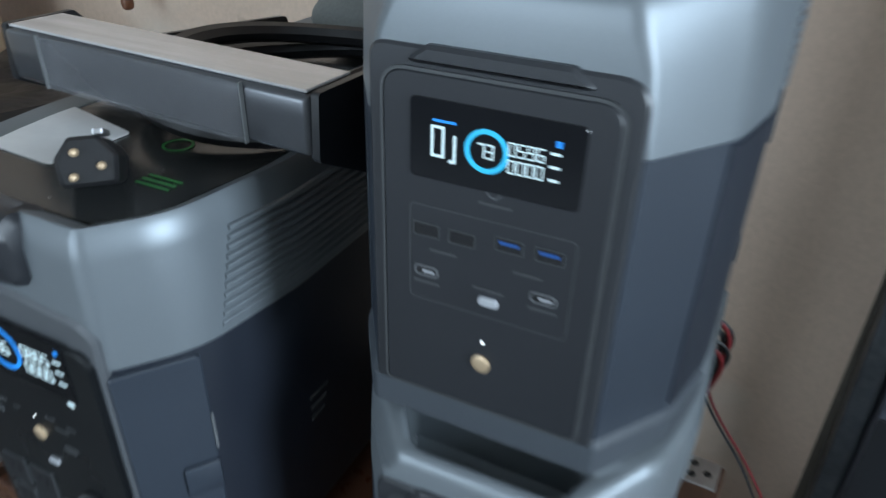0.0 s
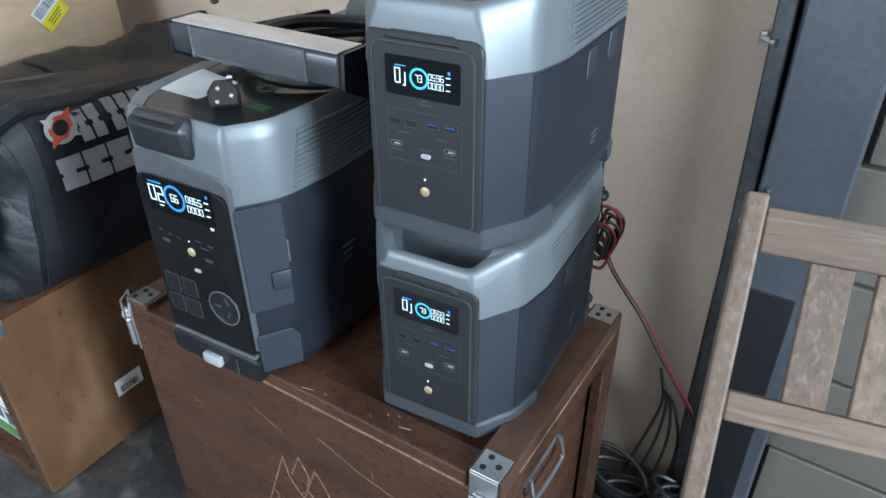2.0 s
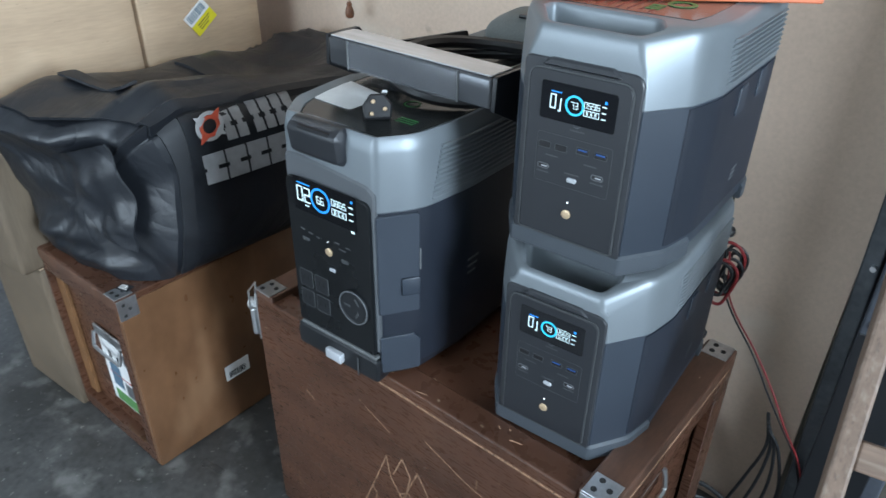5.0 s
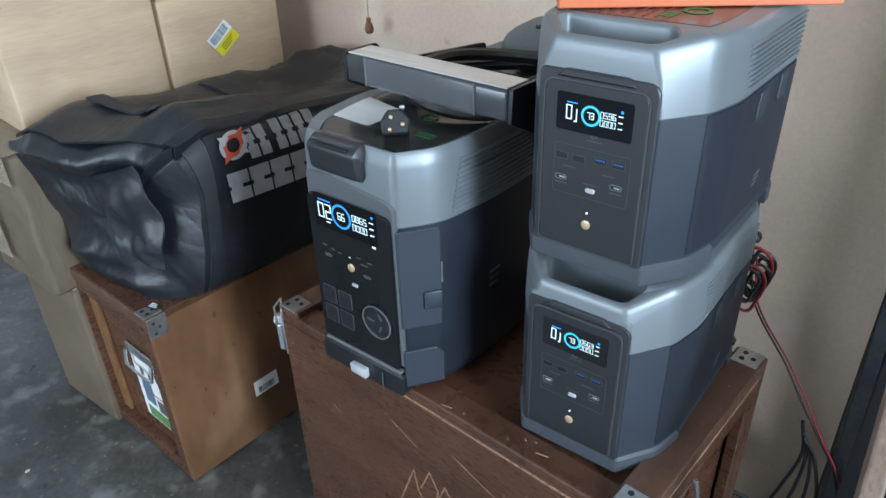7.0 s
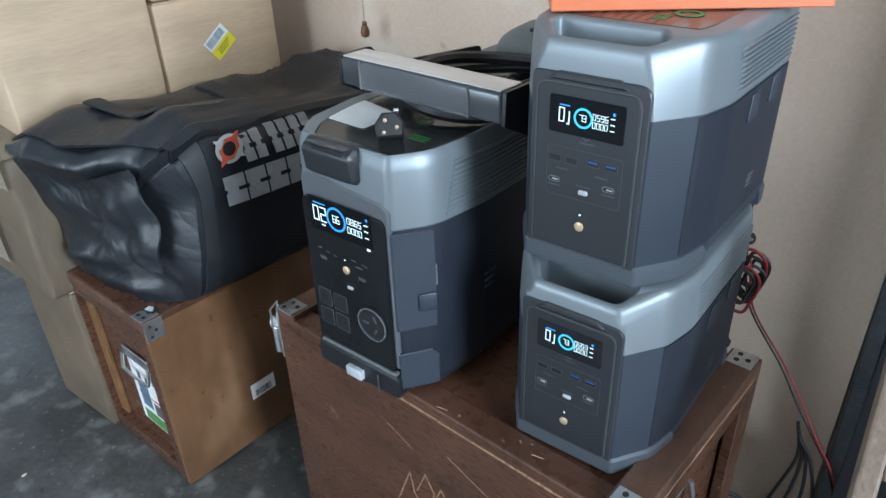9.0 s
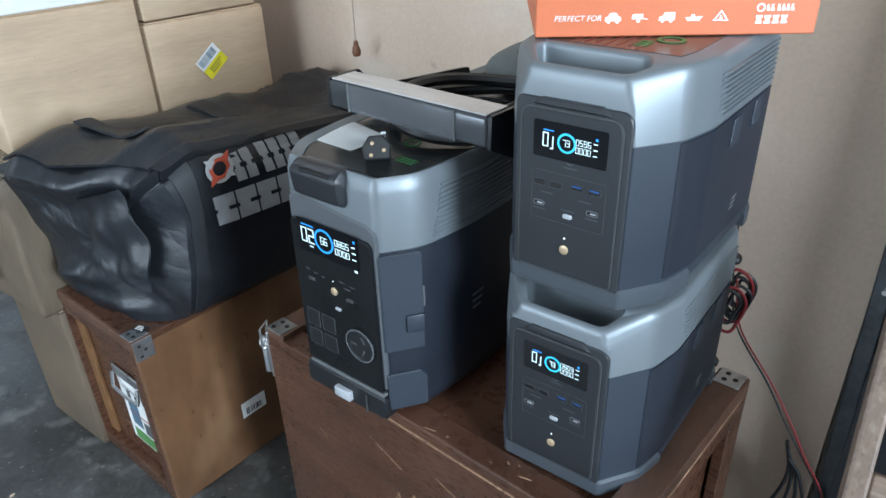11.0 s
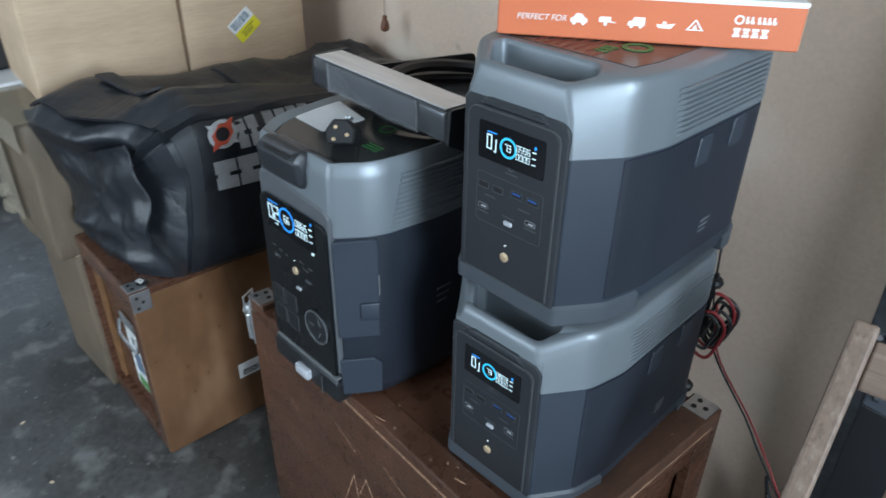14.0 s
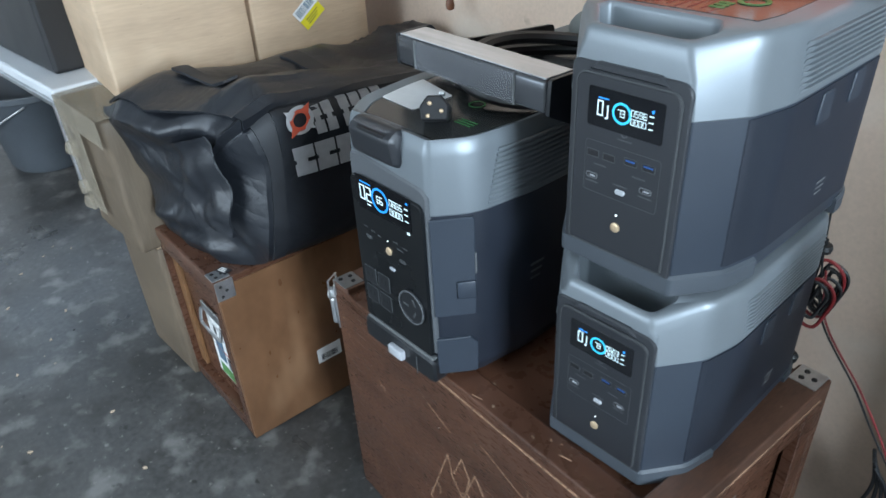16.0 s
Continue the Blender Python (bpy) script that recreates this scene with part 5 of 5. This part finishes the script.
def end_sheet(name, mat, rows, lift, thick=0.0025, nu=14, nv=16, wave=0.0):
    """A cloth piece lying on the folded end; rows of (x, z) from left to right edge, top to bottom."""
    t, g = bmesh.new(), []
    for j in range(nv + 1):
        a = j / nv * (len(rows) - 1)
        k = min(int(a), len(rows) - 2)
        (xa, za, xb, zb), (xc, zc, xd, zd) = rows[k], rows[k + 1]
        w = a - k
        line = []
        for i in range(nu + 1):
            c = i / nu
            x = (xa + (xc - xa) * w) * (1 - c) + (xb + (xd - xb) * w) * c
            z = (za + (zc - za) * w) * (1 - c) + (zb + (zd - zb) * w) * c
            h = (z - LH) / 0.366
            y = 0.100 + (x + 1.29) * (0.24 + 0.12 * h) - 0.016 - drape(x, z) - lift
            y -= wave * noise.noise(Vector((x * 16, z * 13, 4.2)))
            line.append((t.verts.new((x, y, z)), t.verts.new((x, y + thick, z))))
        g.append(line)
    for j in range(nv):
        for i in range(nu):
            t.faces.new((g[j][i][0], g[j][i + 1][0], g[j + 1][i + 1][0], g[j + 1][i][0]))
            t.faces.new((g[j][i][1], g[j + 1][i][1], g[j + 1][i + 1][1], g[j][i + 1][1]))
    for i in range(nu):
        t.faces.new((g[0][i][0], g[0][i][1], g[0][i + 1][1], g[0][i + 1][0]))
        t.faces.new((g[nv][i][0], g[nv][i + 1][0], g[nv][i + 1][1], g[nv][i][1]))
    for j in range(nv):
        t.faces.new((g[j][0][0], g[j + 1][0][0], g[j + 1][0][1], g[j][0][1]))
        t.faces.new((g[j][nu][0], g[j][nu][1], g[j + 1][nu][1], g[j + 1][nu][0]))
    return part(name, t, mat, bag, smooth=True)


end_sheet("end_flap", NYLON, [(-1.100, 0.752, -0.960, 0.800), (-1.075, 0.690, -0.935, 0.740), (-1.030, 0.630, -0.915, 0.660), (-0.995, 0.600, -0.920, 0.585)], 0.016, 0.004, 18, 20, 0.022)
on_bag(0.125, 0.385, 0.0, 0.97, 0.010, 26, 44, mat=NYLON, name="top_flap")
on_bag(-0.10, 0.120, 0.020, 0.085, 0.007, 16, 6, name="webbing_strap")
on_bag(0.105, 0.125, 0.088, 0.75, 0.006, 4, 30, name="seam_band")
on_bag(0.015, 0.105, 0.088, 0.60, 0.005, 8, 24, mat=NYLON, name="print_patch")
on_bag(0.245, 0.285, 0.10, 0.14, 0.022, 8, 4, name="carry_tab")
on_bag(0.25, 0.30, 0.44, 0.50, 0.016, 8, 4, name="carry_tab")


def surf_x(yy, zz):
    v = max(0.0, (yy - 0.27) / (0.90 - 0.27))
    h = max(0.02, min(0.98, (zz - LH) / 0.366))
    zc = 2 * h - 1
    sn = math.copysign(abs(zc) ** (1 / 0.42), zc)
    return bag_point((math.asin(max(-1, min(1, sn))) / (2 * math.pi)) % 1, v).x


def mark_on_bag(rects, mat, name):
    """Printed blocks that lie on the bag's long side; each rect in y and z."""
    for y0, y1, z0, z1 in rects:
        t = bmesh.new()
        g = []
        for j in range(5):
            row = []
            for i in range(5):
                yy, zz = y0 + (y1 - y0) * i / 4, z0 + (z1 - z0) * j / 4
                row.append(t.verts.new((surf_x(yy, zz) + 0.019, yy, zz)))
            g.append(row)
        for j in range(4):
            for i in range(4):
                t.faces.new((g[j][i], g[j][i + 1], g[j + 1][i + 1], g[j + 1][i]))
        bmesh.ops.solidify(t, geom=t.faces[:], thickness=0.0015)
        part(name, t, mat, bag)


first = [(0.374 + 0.027 * k + (0.012 if k > 1 else 0), 0.396 + 0.027 * k + (0.012 if k > 1 else 0), 0.778, 0.834) for k in range(6)]
second = [(0.312 + 0.049 * k, 0.357 + 0.049 * k, 0.704, 0.764) for k in range(4)]
halves = []
for y0, y1, z0, z1 in first + second:
    m = (z0 + z1) / 2
    halves += [(y0, y1, z0, m - 0.004), (y0 + 0.004, y0 + 0.55 * (y1 - y0) + 0.004, m - 0.004, m + 0.004), (y0, y1, m + 0.004, z1)]
mark_on_bag(halves, PRINTGREY, "silver_print_block")
RX = max(surf_x(0.343, 0.79), surf_x(0.343, 0.815), surf_x(0.328, 0.815), surf_x(0.358, 0.815)) + 0.017
for r0, r1, mt, nm in ((0.030, 0.023, PRINTGREY, "silver_print_ring"), (0.022, 0.015, PRINTORANGE, "orange_print_ring")):
    t = bmesh.new()
    ring_plate(t, disc(0, 0, r0, 28), disc(0, 0, r1, 28), 0, 0.002)
    bmesh.ops.transform(t, matrix=pose(RX, 0.343, 0.815, 0, -8, 90), verts=t.verts[:])
    part(nm, t, mt, bag)
for a, mt in ((45, PRINTORANGE), (225, PRINTORANGE), (135, PRINTGREY), (315, PRINTGREY)):
    t = slab([Vector((0.018, -0.010)), Vector((0.040, 0.0)), Vector((0.018, 0.010))], -0.001, 0.001, 0, "xz")
    bmesh.ops.transform(t, matrix=pose(RX, 0.343, 0.815, 0, -8, 90) @ pose(0, 0, 0, 0, -a, 0), verts=t.verts[:])
    part("print_point", t, mt, bag)
t = box(-0.016, 0.016, -0.010, 0.010, 0.0, 0.0012, 0.0004, 1, pose(-0.975, 0.150, LH + 0.002, 0, 0, 20))
part("care_tag", t, NYLON2, bag, "small black tag with white lettering")
for k in range(3):
    part("tag_print", box(-0.012, 0.010 - 0.003 * k, -0.006 + 0.005 * k, -0.003 + 0.005 * k, 0.0013, 0.0016, 0, 1, pose(-0.975, 0.150, LH + 0.002, 0, 0, 20)), PRINTWHITE, bag)

# ---- cartons along the wall ----


def carton(x0, x1, y0, y1, z0, z1, label, rz=0.0, seam="x", bulge=0.006, mat=CARD):
    """Corrugated carton with slightly bulged faces, flaps and a taped seam."""
    w, d, h = x1 - x0, y1 - y0, z1 - z0
    c = thing("cardboard_carton", pose((x0 + x1) / 2, (y0 + y1) / 2, z0, 0, 0, rz), label, "carton", "stacked cartons")
    b = bmesh.new()
    cube(b, -w / 2, w / 2, -d / 2, d / 2, 0, h - 0.004, None, 0.006, 3)
    bmesh.ops.subdivide_edges(b, edges=[e for e in b.edges if e.calc_length() > 0.1], cuts=7, use_grid_fill=True)
    for v in b.verts:
        p = v.co
        k = (1 - (2 * p.x / w) ** 2) * (1 - (2 * p.y / d) ** 2)
        fx = max(0.0, 1 - (2 * p.y / d) ** 2) * max(0.0, 1 - (2 * p.z / h - 1) ** 2)
        fy = max(0.0, 1 - (2 * p.x / w) ** 2) * max(0.0, 1 - (2 * p.z / h - 1) ** 2)
        nz = noise.noise(Vector((p.x * 6 + x0, p.y * 6 + y0, p.z * 6)))
        if abs(p.x) > w / 2 - 0.002:
            p.x += math.copysign(fx * bulge * (1 + nz), p.x)
        if abs(p.y) > d / 2 - 0.002:
            p.y += math.copysign(fy * bulge * (1 + nz), p.y)
    part("body", b, mat, c, smooth=True)
    if seam == "x":
        part("flap", box(-w / 2 + 0.003, -0.0015, -d / 2 + 0.003, d / 2 - 0.003, h - 0.004, h, 0.001, 1), CARD, c)
        part("flap", box(0.0015, w / 2 - 0.003, -d / 2 + 0.003, d / 2 - 0.003, h - 0.004, h, 0.001, 1), CARD, c)
    else:
        part("flap", box(-w / 2 + 0.003, w / 2 - 0.003, -d / 2 + 0.003, -0.0015, h - 0.004, h, 0.001, 1), CARD, c)
        part("flap", box(-w / 2 + 0.003, w / 2 - 0.003, 0.0015, d / 2 - 0.003, h - 0.004, h, 0.001, 1), CARD, c)
    return c


CX = -1.352
# this carton and the wrapped one take the card with shade painted in
lowc = carton(-1.565, -1.305, 0.066, 0.42, 0.0, 0.420, "plain brown cardboard carton at the bottom of a stack", 6.7, mat=CARD_SHADED)
wrap = thing("cardboard_carton", pose(-1.276, 0.048, 0.421, 0, 0, 6.7), "cardboard carton wrapped in shiny clear tape, torn at the corner", "carton", "stacked cartons")
b = bmesh.new()
cube(b, -0.278, 0.0, 0.0, 0.42, 0, 0.352, None, 0.010, 3)
bmesh.ops.subdivide_edges(b, edges=[e for e in b.edges if e.calc_length() > 0.1], cuts=9, use_grid_fill=True)
for v in b.verts:
    n = noise.noise(v.co * 9)
    v.co += Vector((0.006 * n, 0.008 * noise.noise(v.co * 11 + Vector((5, 0, 0))), 0.003 * n if v.co.z > 0.05 else 0))
part("body", b, CARD_SHADED, wrap, smooth=True)
part("tape", box(-0.281, -0.16, -0.011, -0.0085, 0.06, 0.356, 0.001, 1), TAPE, wrap, "clear packing tape")
part("tape", box(-0.281, 0.004, -0.010, 0.10, 0.3565, 0.3585, 0.0005, 1), TAPE, wrap)
part("tape", box(-0.281, 0.002, -0.0125, -0.011, 0.29, 0.357, 0.0006, 1), TAPE, wrap)
for z, w, rz in ((0.215, 0.030, 20), (0.105, 0.036, -15), (0.060, 0.03, 8)):
    q = slab(rounded([(-0.022, -0.022), (w, -0.012), (w * 0.8, 0.02), (-0.012, 0.018)], 0.008, 4), -0.012, 0.010, 0.003, "xz")
    bmesh.ops.transform(q, matrix=pose(-0.276, -0.008, z, 0, rz, 10), verts=q.verts[:])
    part("torn_tape", q, TAPE, wrap)
big = carton(CX - 0.42, CX, 0.118, 0.464, 0.7790, 1.077, "tall tan cardboard carton on a stack", 0.0, "x", 0.005)
mid = carton(CX - 0.42, CX + 0.002, 0.472, 0.802, 0.68, 1.013, "tan cardboard carton with a white and yellow label", 0.0, "x", 0.005)
base = carton(CX - 0.38, CX, 0.517, 0.812, 0.0, 0.677, "large brown cardboard carton on the floor")
top = carton(CX - 0.42, CX + 0.002, 0.474, 0.782, 1.016, 1.26, "tan cardboard carton at the top of a stack", 0.0, "x", 0.004)
wb = thing("printed_carton", pose(CX + 0.003, 0.112, 1.0775), "white product carton with red lettering on a stack", "carton")
part("body", box(-0.30, 0.0, 0.0, 0.352, 0.0, 0.21, 0.002, 1), LABELWHITE, wb)
part("lettering", words("Go further", 0.0182, pose(0.0006, 0.130, 0.025, 0, 0, 90) @ Matrix.Diagonal((1.42, 1, 1, 1)), 0.0), REDCARD, wb, "red lettering")
part("lid_fold", box(-0.298, 0.001, 0.002, 0.350, 0.2102, 0.2135, 0.001, 1), LABELWHITE, wb)
lab = thing("shipping_label", pose(CX + 0.0110, 0.624, 0.897, 0, 0, 90) @ pose(0, 0, 0, 0, -38, 0), "white and yellow barcode sticker on a carton", "label")
part("white_half", box(-0.036, 0.036, -0.0008, 0, 0.0, 0.030), LABELWHITE, lab)
part("yellow_half", box(-0.036, 0.036, -0.0008, 0, -0.030, -0.0002), LABELYELLOW, lab)
rng = random.Random(11)
x = -0.030
while x < 0.026:
    w = rng.uniform(0.0012, 0.004)
    part("bar", box(x, x + w, -0.0012, -0.0008, 0.006, 0.026), INKBLUE, lab)
    x += w + rng.uniform(0.001, 0.003)
for k in range(3):
    part("print_line", box(-0.02, 0.024 - 0.006 * k, -0.0012, -0.0008, -0.010 - 0.006 * k, -0.008 - 0.006 * k), INK, lab)

# ---- table, black case and bin beyond the cartons ----
tb = thing("folding_table", pose(-1.552, 0.005, 0, 0, 0, 8.7), "white plastic folding table with a steel edge", "table")
part("tabletop", box(-1.30, 0.0, 0.0, 0.62, 0.757, 0.787, 0.006), TABLEWHITE, tb)
part("edge_rail", box(-1.29, -0.01, -0.004, 0.012, 0.743, 0.7565, 0.002), STEEL, tb)
for x in (-1.22, -0.10):
    for y in (0.32, 0.55):
        b = bmesh.new()
        tube(b, [Vector((x, y, 0.0)), Vector((x, y, 0.757))], 0.014, 10)
        part("leg", b, STEEL, tb, smooth=True)
bc = thing("black_case", pose(-1.970, 0.128, 0.7875, 0, 0, 8.7), "matt black box standing on the table", "box")
part("shell", box(-0.28, 0.28, -0.13, 0.2, 0, 0.34, 0.01), TEMPERED, bc)
part("lid", box(-0.275, 0.275, -0.126, 0.196, 0.34, 0.352, 0.004), TEMPERED, bc)
part("edge", box(-0.281, -0.27, -0.1315, -0.12, 0.0, 0.34, 0.002), LINEDIM, bc)
bn = thing("plastic_bin", pose(-3.24, 0.104, 0, 0, 0, 0) @ Matrix.Scale(1.1, 4), "grey plastic tub under the table", "bin")
part("tub", lathe([(0.15, 0.0), (0.165, 0.02), (0.20, 0.30), (0.215, 0.315), (0.215, 0.335), (0.20, 0.335), (0.185, 0.30), (0.15, 0.03)], 36), BINGREY, bn, smooth=True)
b = bmesh.new()
tube(b, smooth_path([(-0.20, -0.06, 0.30), (-0.10, -0.20, 0.22), (0.10, -0.20, 0.22), (0.20, -0.06, 0.30)]), 0.004)
part("bail", b, STEEL, bn)
rc = thing("storage_carton", pose(-3.98, 0.45, 0, 0, 0, 4), "faded carton with red and white print", "carton")
part("body", box(-0.3, 0.3, -0.2, 0.2, 0, 0.52, 0.006), CARD, rc)
part("print", box(-0.2, 0.25, -0.2025, -0.2005, 0.40, 0.49), REDCARD, rc)
part("label", box(-0.1, 0.2, -0.2025, -0.2005, 0.30, 0.38), INKGREEN, rc)

# ---- grit and leaf bits on the floor ----
rng = random.Random(21)
grit = bmesh.new()
for k in range(46):
    gx, gy, gs = rng.uniform(-2.5, -0.75), rng.uniform(-0.75, 0.02), rng.uniform(0.002, 0.006)
    if gx > -1.35 and gy > -0.06:
        continue
    spin = pose(gx, gy, gs * 0.35, rng.uniform(-8, 8), rng.uniform(-8, 8), rng.uniform(0, 360))
    q = bmesh.new()
    bmesh.ops.create_icosphere(q, subdivisions=1, radius=gs)
    for v in q.verts:
        v.co = Vector((v.co.x * rng.uniform(0.8, 1.9), v.co.y * rng.uniform(0.6, 1.1), v.co.z * 0.35))
    add(grit, q, spin)
tagged(part("floor_debris", grit, CARDEDGE), "small pale grit and leaf bits on concrete", "debris", kind="stuff")

# ---- wires behind the stack ----
wr = thing("wire_bundle", pose(0.008, 0.002, -0.003), "red and black wires hanging in loops behind the power station", "wire")
rng = random.Random(3)
for k in range(8):
    b = bmesh.new()
    r = rng.uniform(0.022, 0.052)
    cx, cz = 0.006 + rng.uniform(-0.010, 0.012), 0.695 + rng.uniform(-0.012, 0.016)
    pts = []
    for i in range(33):
        a = 2 * math.pi * i / 32 + 0.6 * k
        pts.append(Vector((cx + 0.48 * r * math.cos(a) + 0.003 * math.sin(3 * a), 0.715 + 0.006 * k - 0.010 + 0.25 * r * math.cos(a), cz + 1.05 * r * math.sin(a))))
    tube(b, pts, 0.0028, 7)
    part("loop", b, REDWIRE if k in (1, 4) else RUBBER, wr, smooth=True)
for k, (off, mt) in enumerate(((0.0, RUBBER), (0.006, REDWIRE))):
    b = bmesh.new()
    head = [(-0.004, 0.712, 0.87), (-0.002, 0.716, 0.80)] if k == 0 else []
    tube(b, smooth_path(head + [(0.004 + off, 0.718, 0.74), (0.022 + off, 0.726, 0.650), (0.080 + off, 0.765, 0.535 + 0.6 * off), (0.114 + off * 2, 0.79, 0.455), (0.148 + off, 0.815, 0.380), (0.186 + off, 0.865, 0.270), (0.212 + off, 0.885, 0.16), (0.232 + off, 0.885, 0.01)]), 0.0017, 7)
    part("run", b, mt, wr, smooth=True)
for k in range(4):
    b = bmesh.new()
    tube(b, smooth_path([(0.0, 0.716, 0.79 - 0.01 * k), (-0.006 - 0.007 * k, 0.722, 0.70), (-0.012 - 0.008 * k, 0.722, 0.63), (-0.010, 0.712, 0.580 + 0.006 * k), (-0.03, 0.700, 0.60)]), 0.0036, 7)
    part("lead", b, RUBBER, wr, smooth=True)
part("tie", lathe([(0.010, -0.006), (0.012, 0), (0.010, 0.006)], 12, pose(0.0, 0.716, 0.775)), RUBBER, wr)
part("terminal", lathe([(0.014, 0), (0.016, 0.012), (0.010, 0.02)], 14, pose(0.0, 0.706, 0.5735) @ Matrix.Scale(0.7, 4)), RUBBER, wr, "black cable plug")

pile = thing("cable_heap", pose(0.115, 0.83, 0, 0, 0, 0), "heap of black cables on the floor by the wall", "cable")
for k in range(13):
    b = bmesh.new()
    r = rng.uniform(0.04, 0.085)
    cx, cy = rng.uniform(-0.05, 0.16), rng.uniform(-0.05, 0.01)
    tilt = rng.uniform(-0.6, 0.6)
    pts = [Vector((cx + r * 1.3 * math.cos(2 * math.pi * i / 28), cy + r * 0.7 * math.sin(2 * math.pi * i / 28), 0.008 + 0.004 * k + abs(tilt) * 0.03 + tilt * 0.05 * math.cos(2 * math.pi * i / 28 + k))) for i in range(29)]
    tube(b, pts, 0.0052, 7)
    part("coil", b, RUBBER, pile, smooth=True)
for k in range(4):
    b = bmesh.new()
    tube(b, smooth_path([(0.008 + 0.003 * k, 0.025, 0.36 - 0.012 * k), (0.02 + 0.008 * k, 0.04, 0.27), (0.0 + 0.022 * k, 0.05, 0.16), (-0.03 + 0.030 * k, 0.04, 0.03)]), 0.0034, 7)
    part("strand", b, RUBBER, pile, smooth=True)

# ---- pull cord on the wall ----
pc = thing("pull_cord", pose(-1.051, 0.865, 0.903), "beige pull cord ending in a turned wooden knob", "cord")
part("knob", lathe([(0.004, 0), (0.0095, 0.003), (0.0115, 0.012), (0.009, 0.024), (0.0055, 0.030), (0.007, 0.034), (0.0045, 0.040)], 16), KNOB, pc, "dark turned wooden knob", True)
b = bmesh.new()
tube(b, [Vector((0, 0, 0.038)), Vector((0.001, 0, 0.6)), Vector((0.0, 0, 1.697))], 0.0018, 6)
part("cord", b, TWINE, pc)

# ---- slatted wooden chair ----
ch = thing("garden_chair", pose(0.244, 0.539, 0.915, 0, 0, 14.5), "weathered slatted hardwood garden chair with a reclined back", "chair")
BM = Matrix.Rotation(radians(1.3), 4, "Y") @ Matrix.Rotation(radians(-31.6), 4, "X")
Wc = 0.46
for x in (0.0, Wc):
    part("back_post", box(x, x + 0.0235, -0.016, 0.014, -0.62, 0.010, 0.004, 2, BM), CHAIRWOOD, ch)
part("top_rail", box(0.0240, Wc - 0.0005, -0.010, 0.008, -0.056, -0.004, 0.003, 2, BM), CHAIRWOOD_X, ch)
part("lower_rail", box(0.0240, Wc - 0.0005, -0.008, 0.010, -0.2500, -0.2152, 0.003, 2, BM), CHAIRWOOD_X, ch)
for k in range(5):
    x = 0.0800 + 0.068 * k
    part("back_slat", box(x, x + 0.045, -0.004, 0.006, -0.2150, -0.0562, 0.0015, 1, BM), CHAIRWOOD, ch)
zfl = -0.915
for x in (0.0, Wc):
    p = BM @ Vector((x + 0.012, 0.0, -0.60))
    part("back_leg", box(-0.016, 0.016, -0.018, 0.018, zfl - p.z + 0.0, 0.06, 0.004, 2, Matrix.Translation(p)), CHAIRWOOD, ch)
    part("front_leg", box(p.x - 0.016, p.x + 0.016, p.y - 0.44, p.y - 0.40, zfl, p.z + 0.02, 0.004), CHAIRWOOD, ch)
    part("side_rail", box(p.x - 0.012, p.x + 0.012, p.y - 0.40, p.y - 0.018, p.z - 0.05, p.z - 0.005, 0.003), CHAIRWOOD, ch)
for k in range(6):
    p = BM @ Vector((0.0, 0.0, -0.60))
    part("seat_slat", box(p.x, p.x + Wc + 0.024, p.y - 0.43 + 0.066 * k, p.y - 0.378 + 0.066 * k, p.z + 0.0205, p.z + 0.038, 0.003), CHAIRWOOD_X, ch)
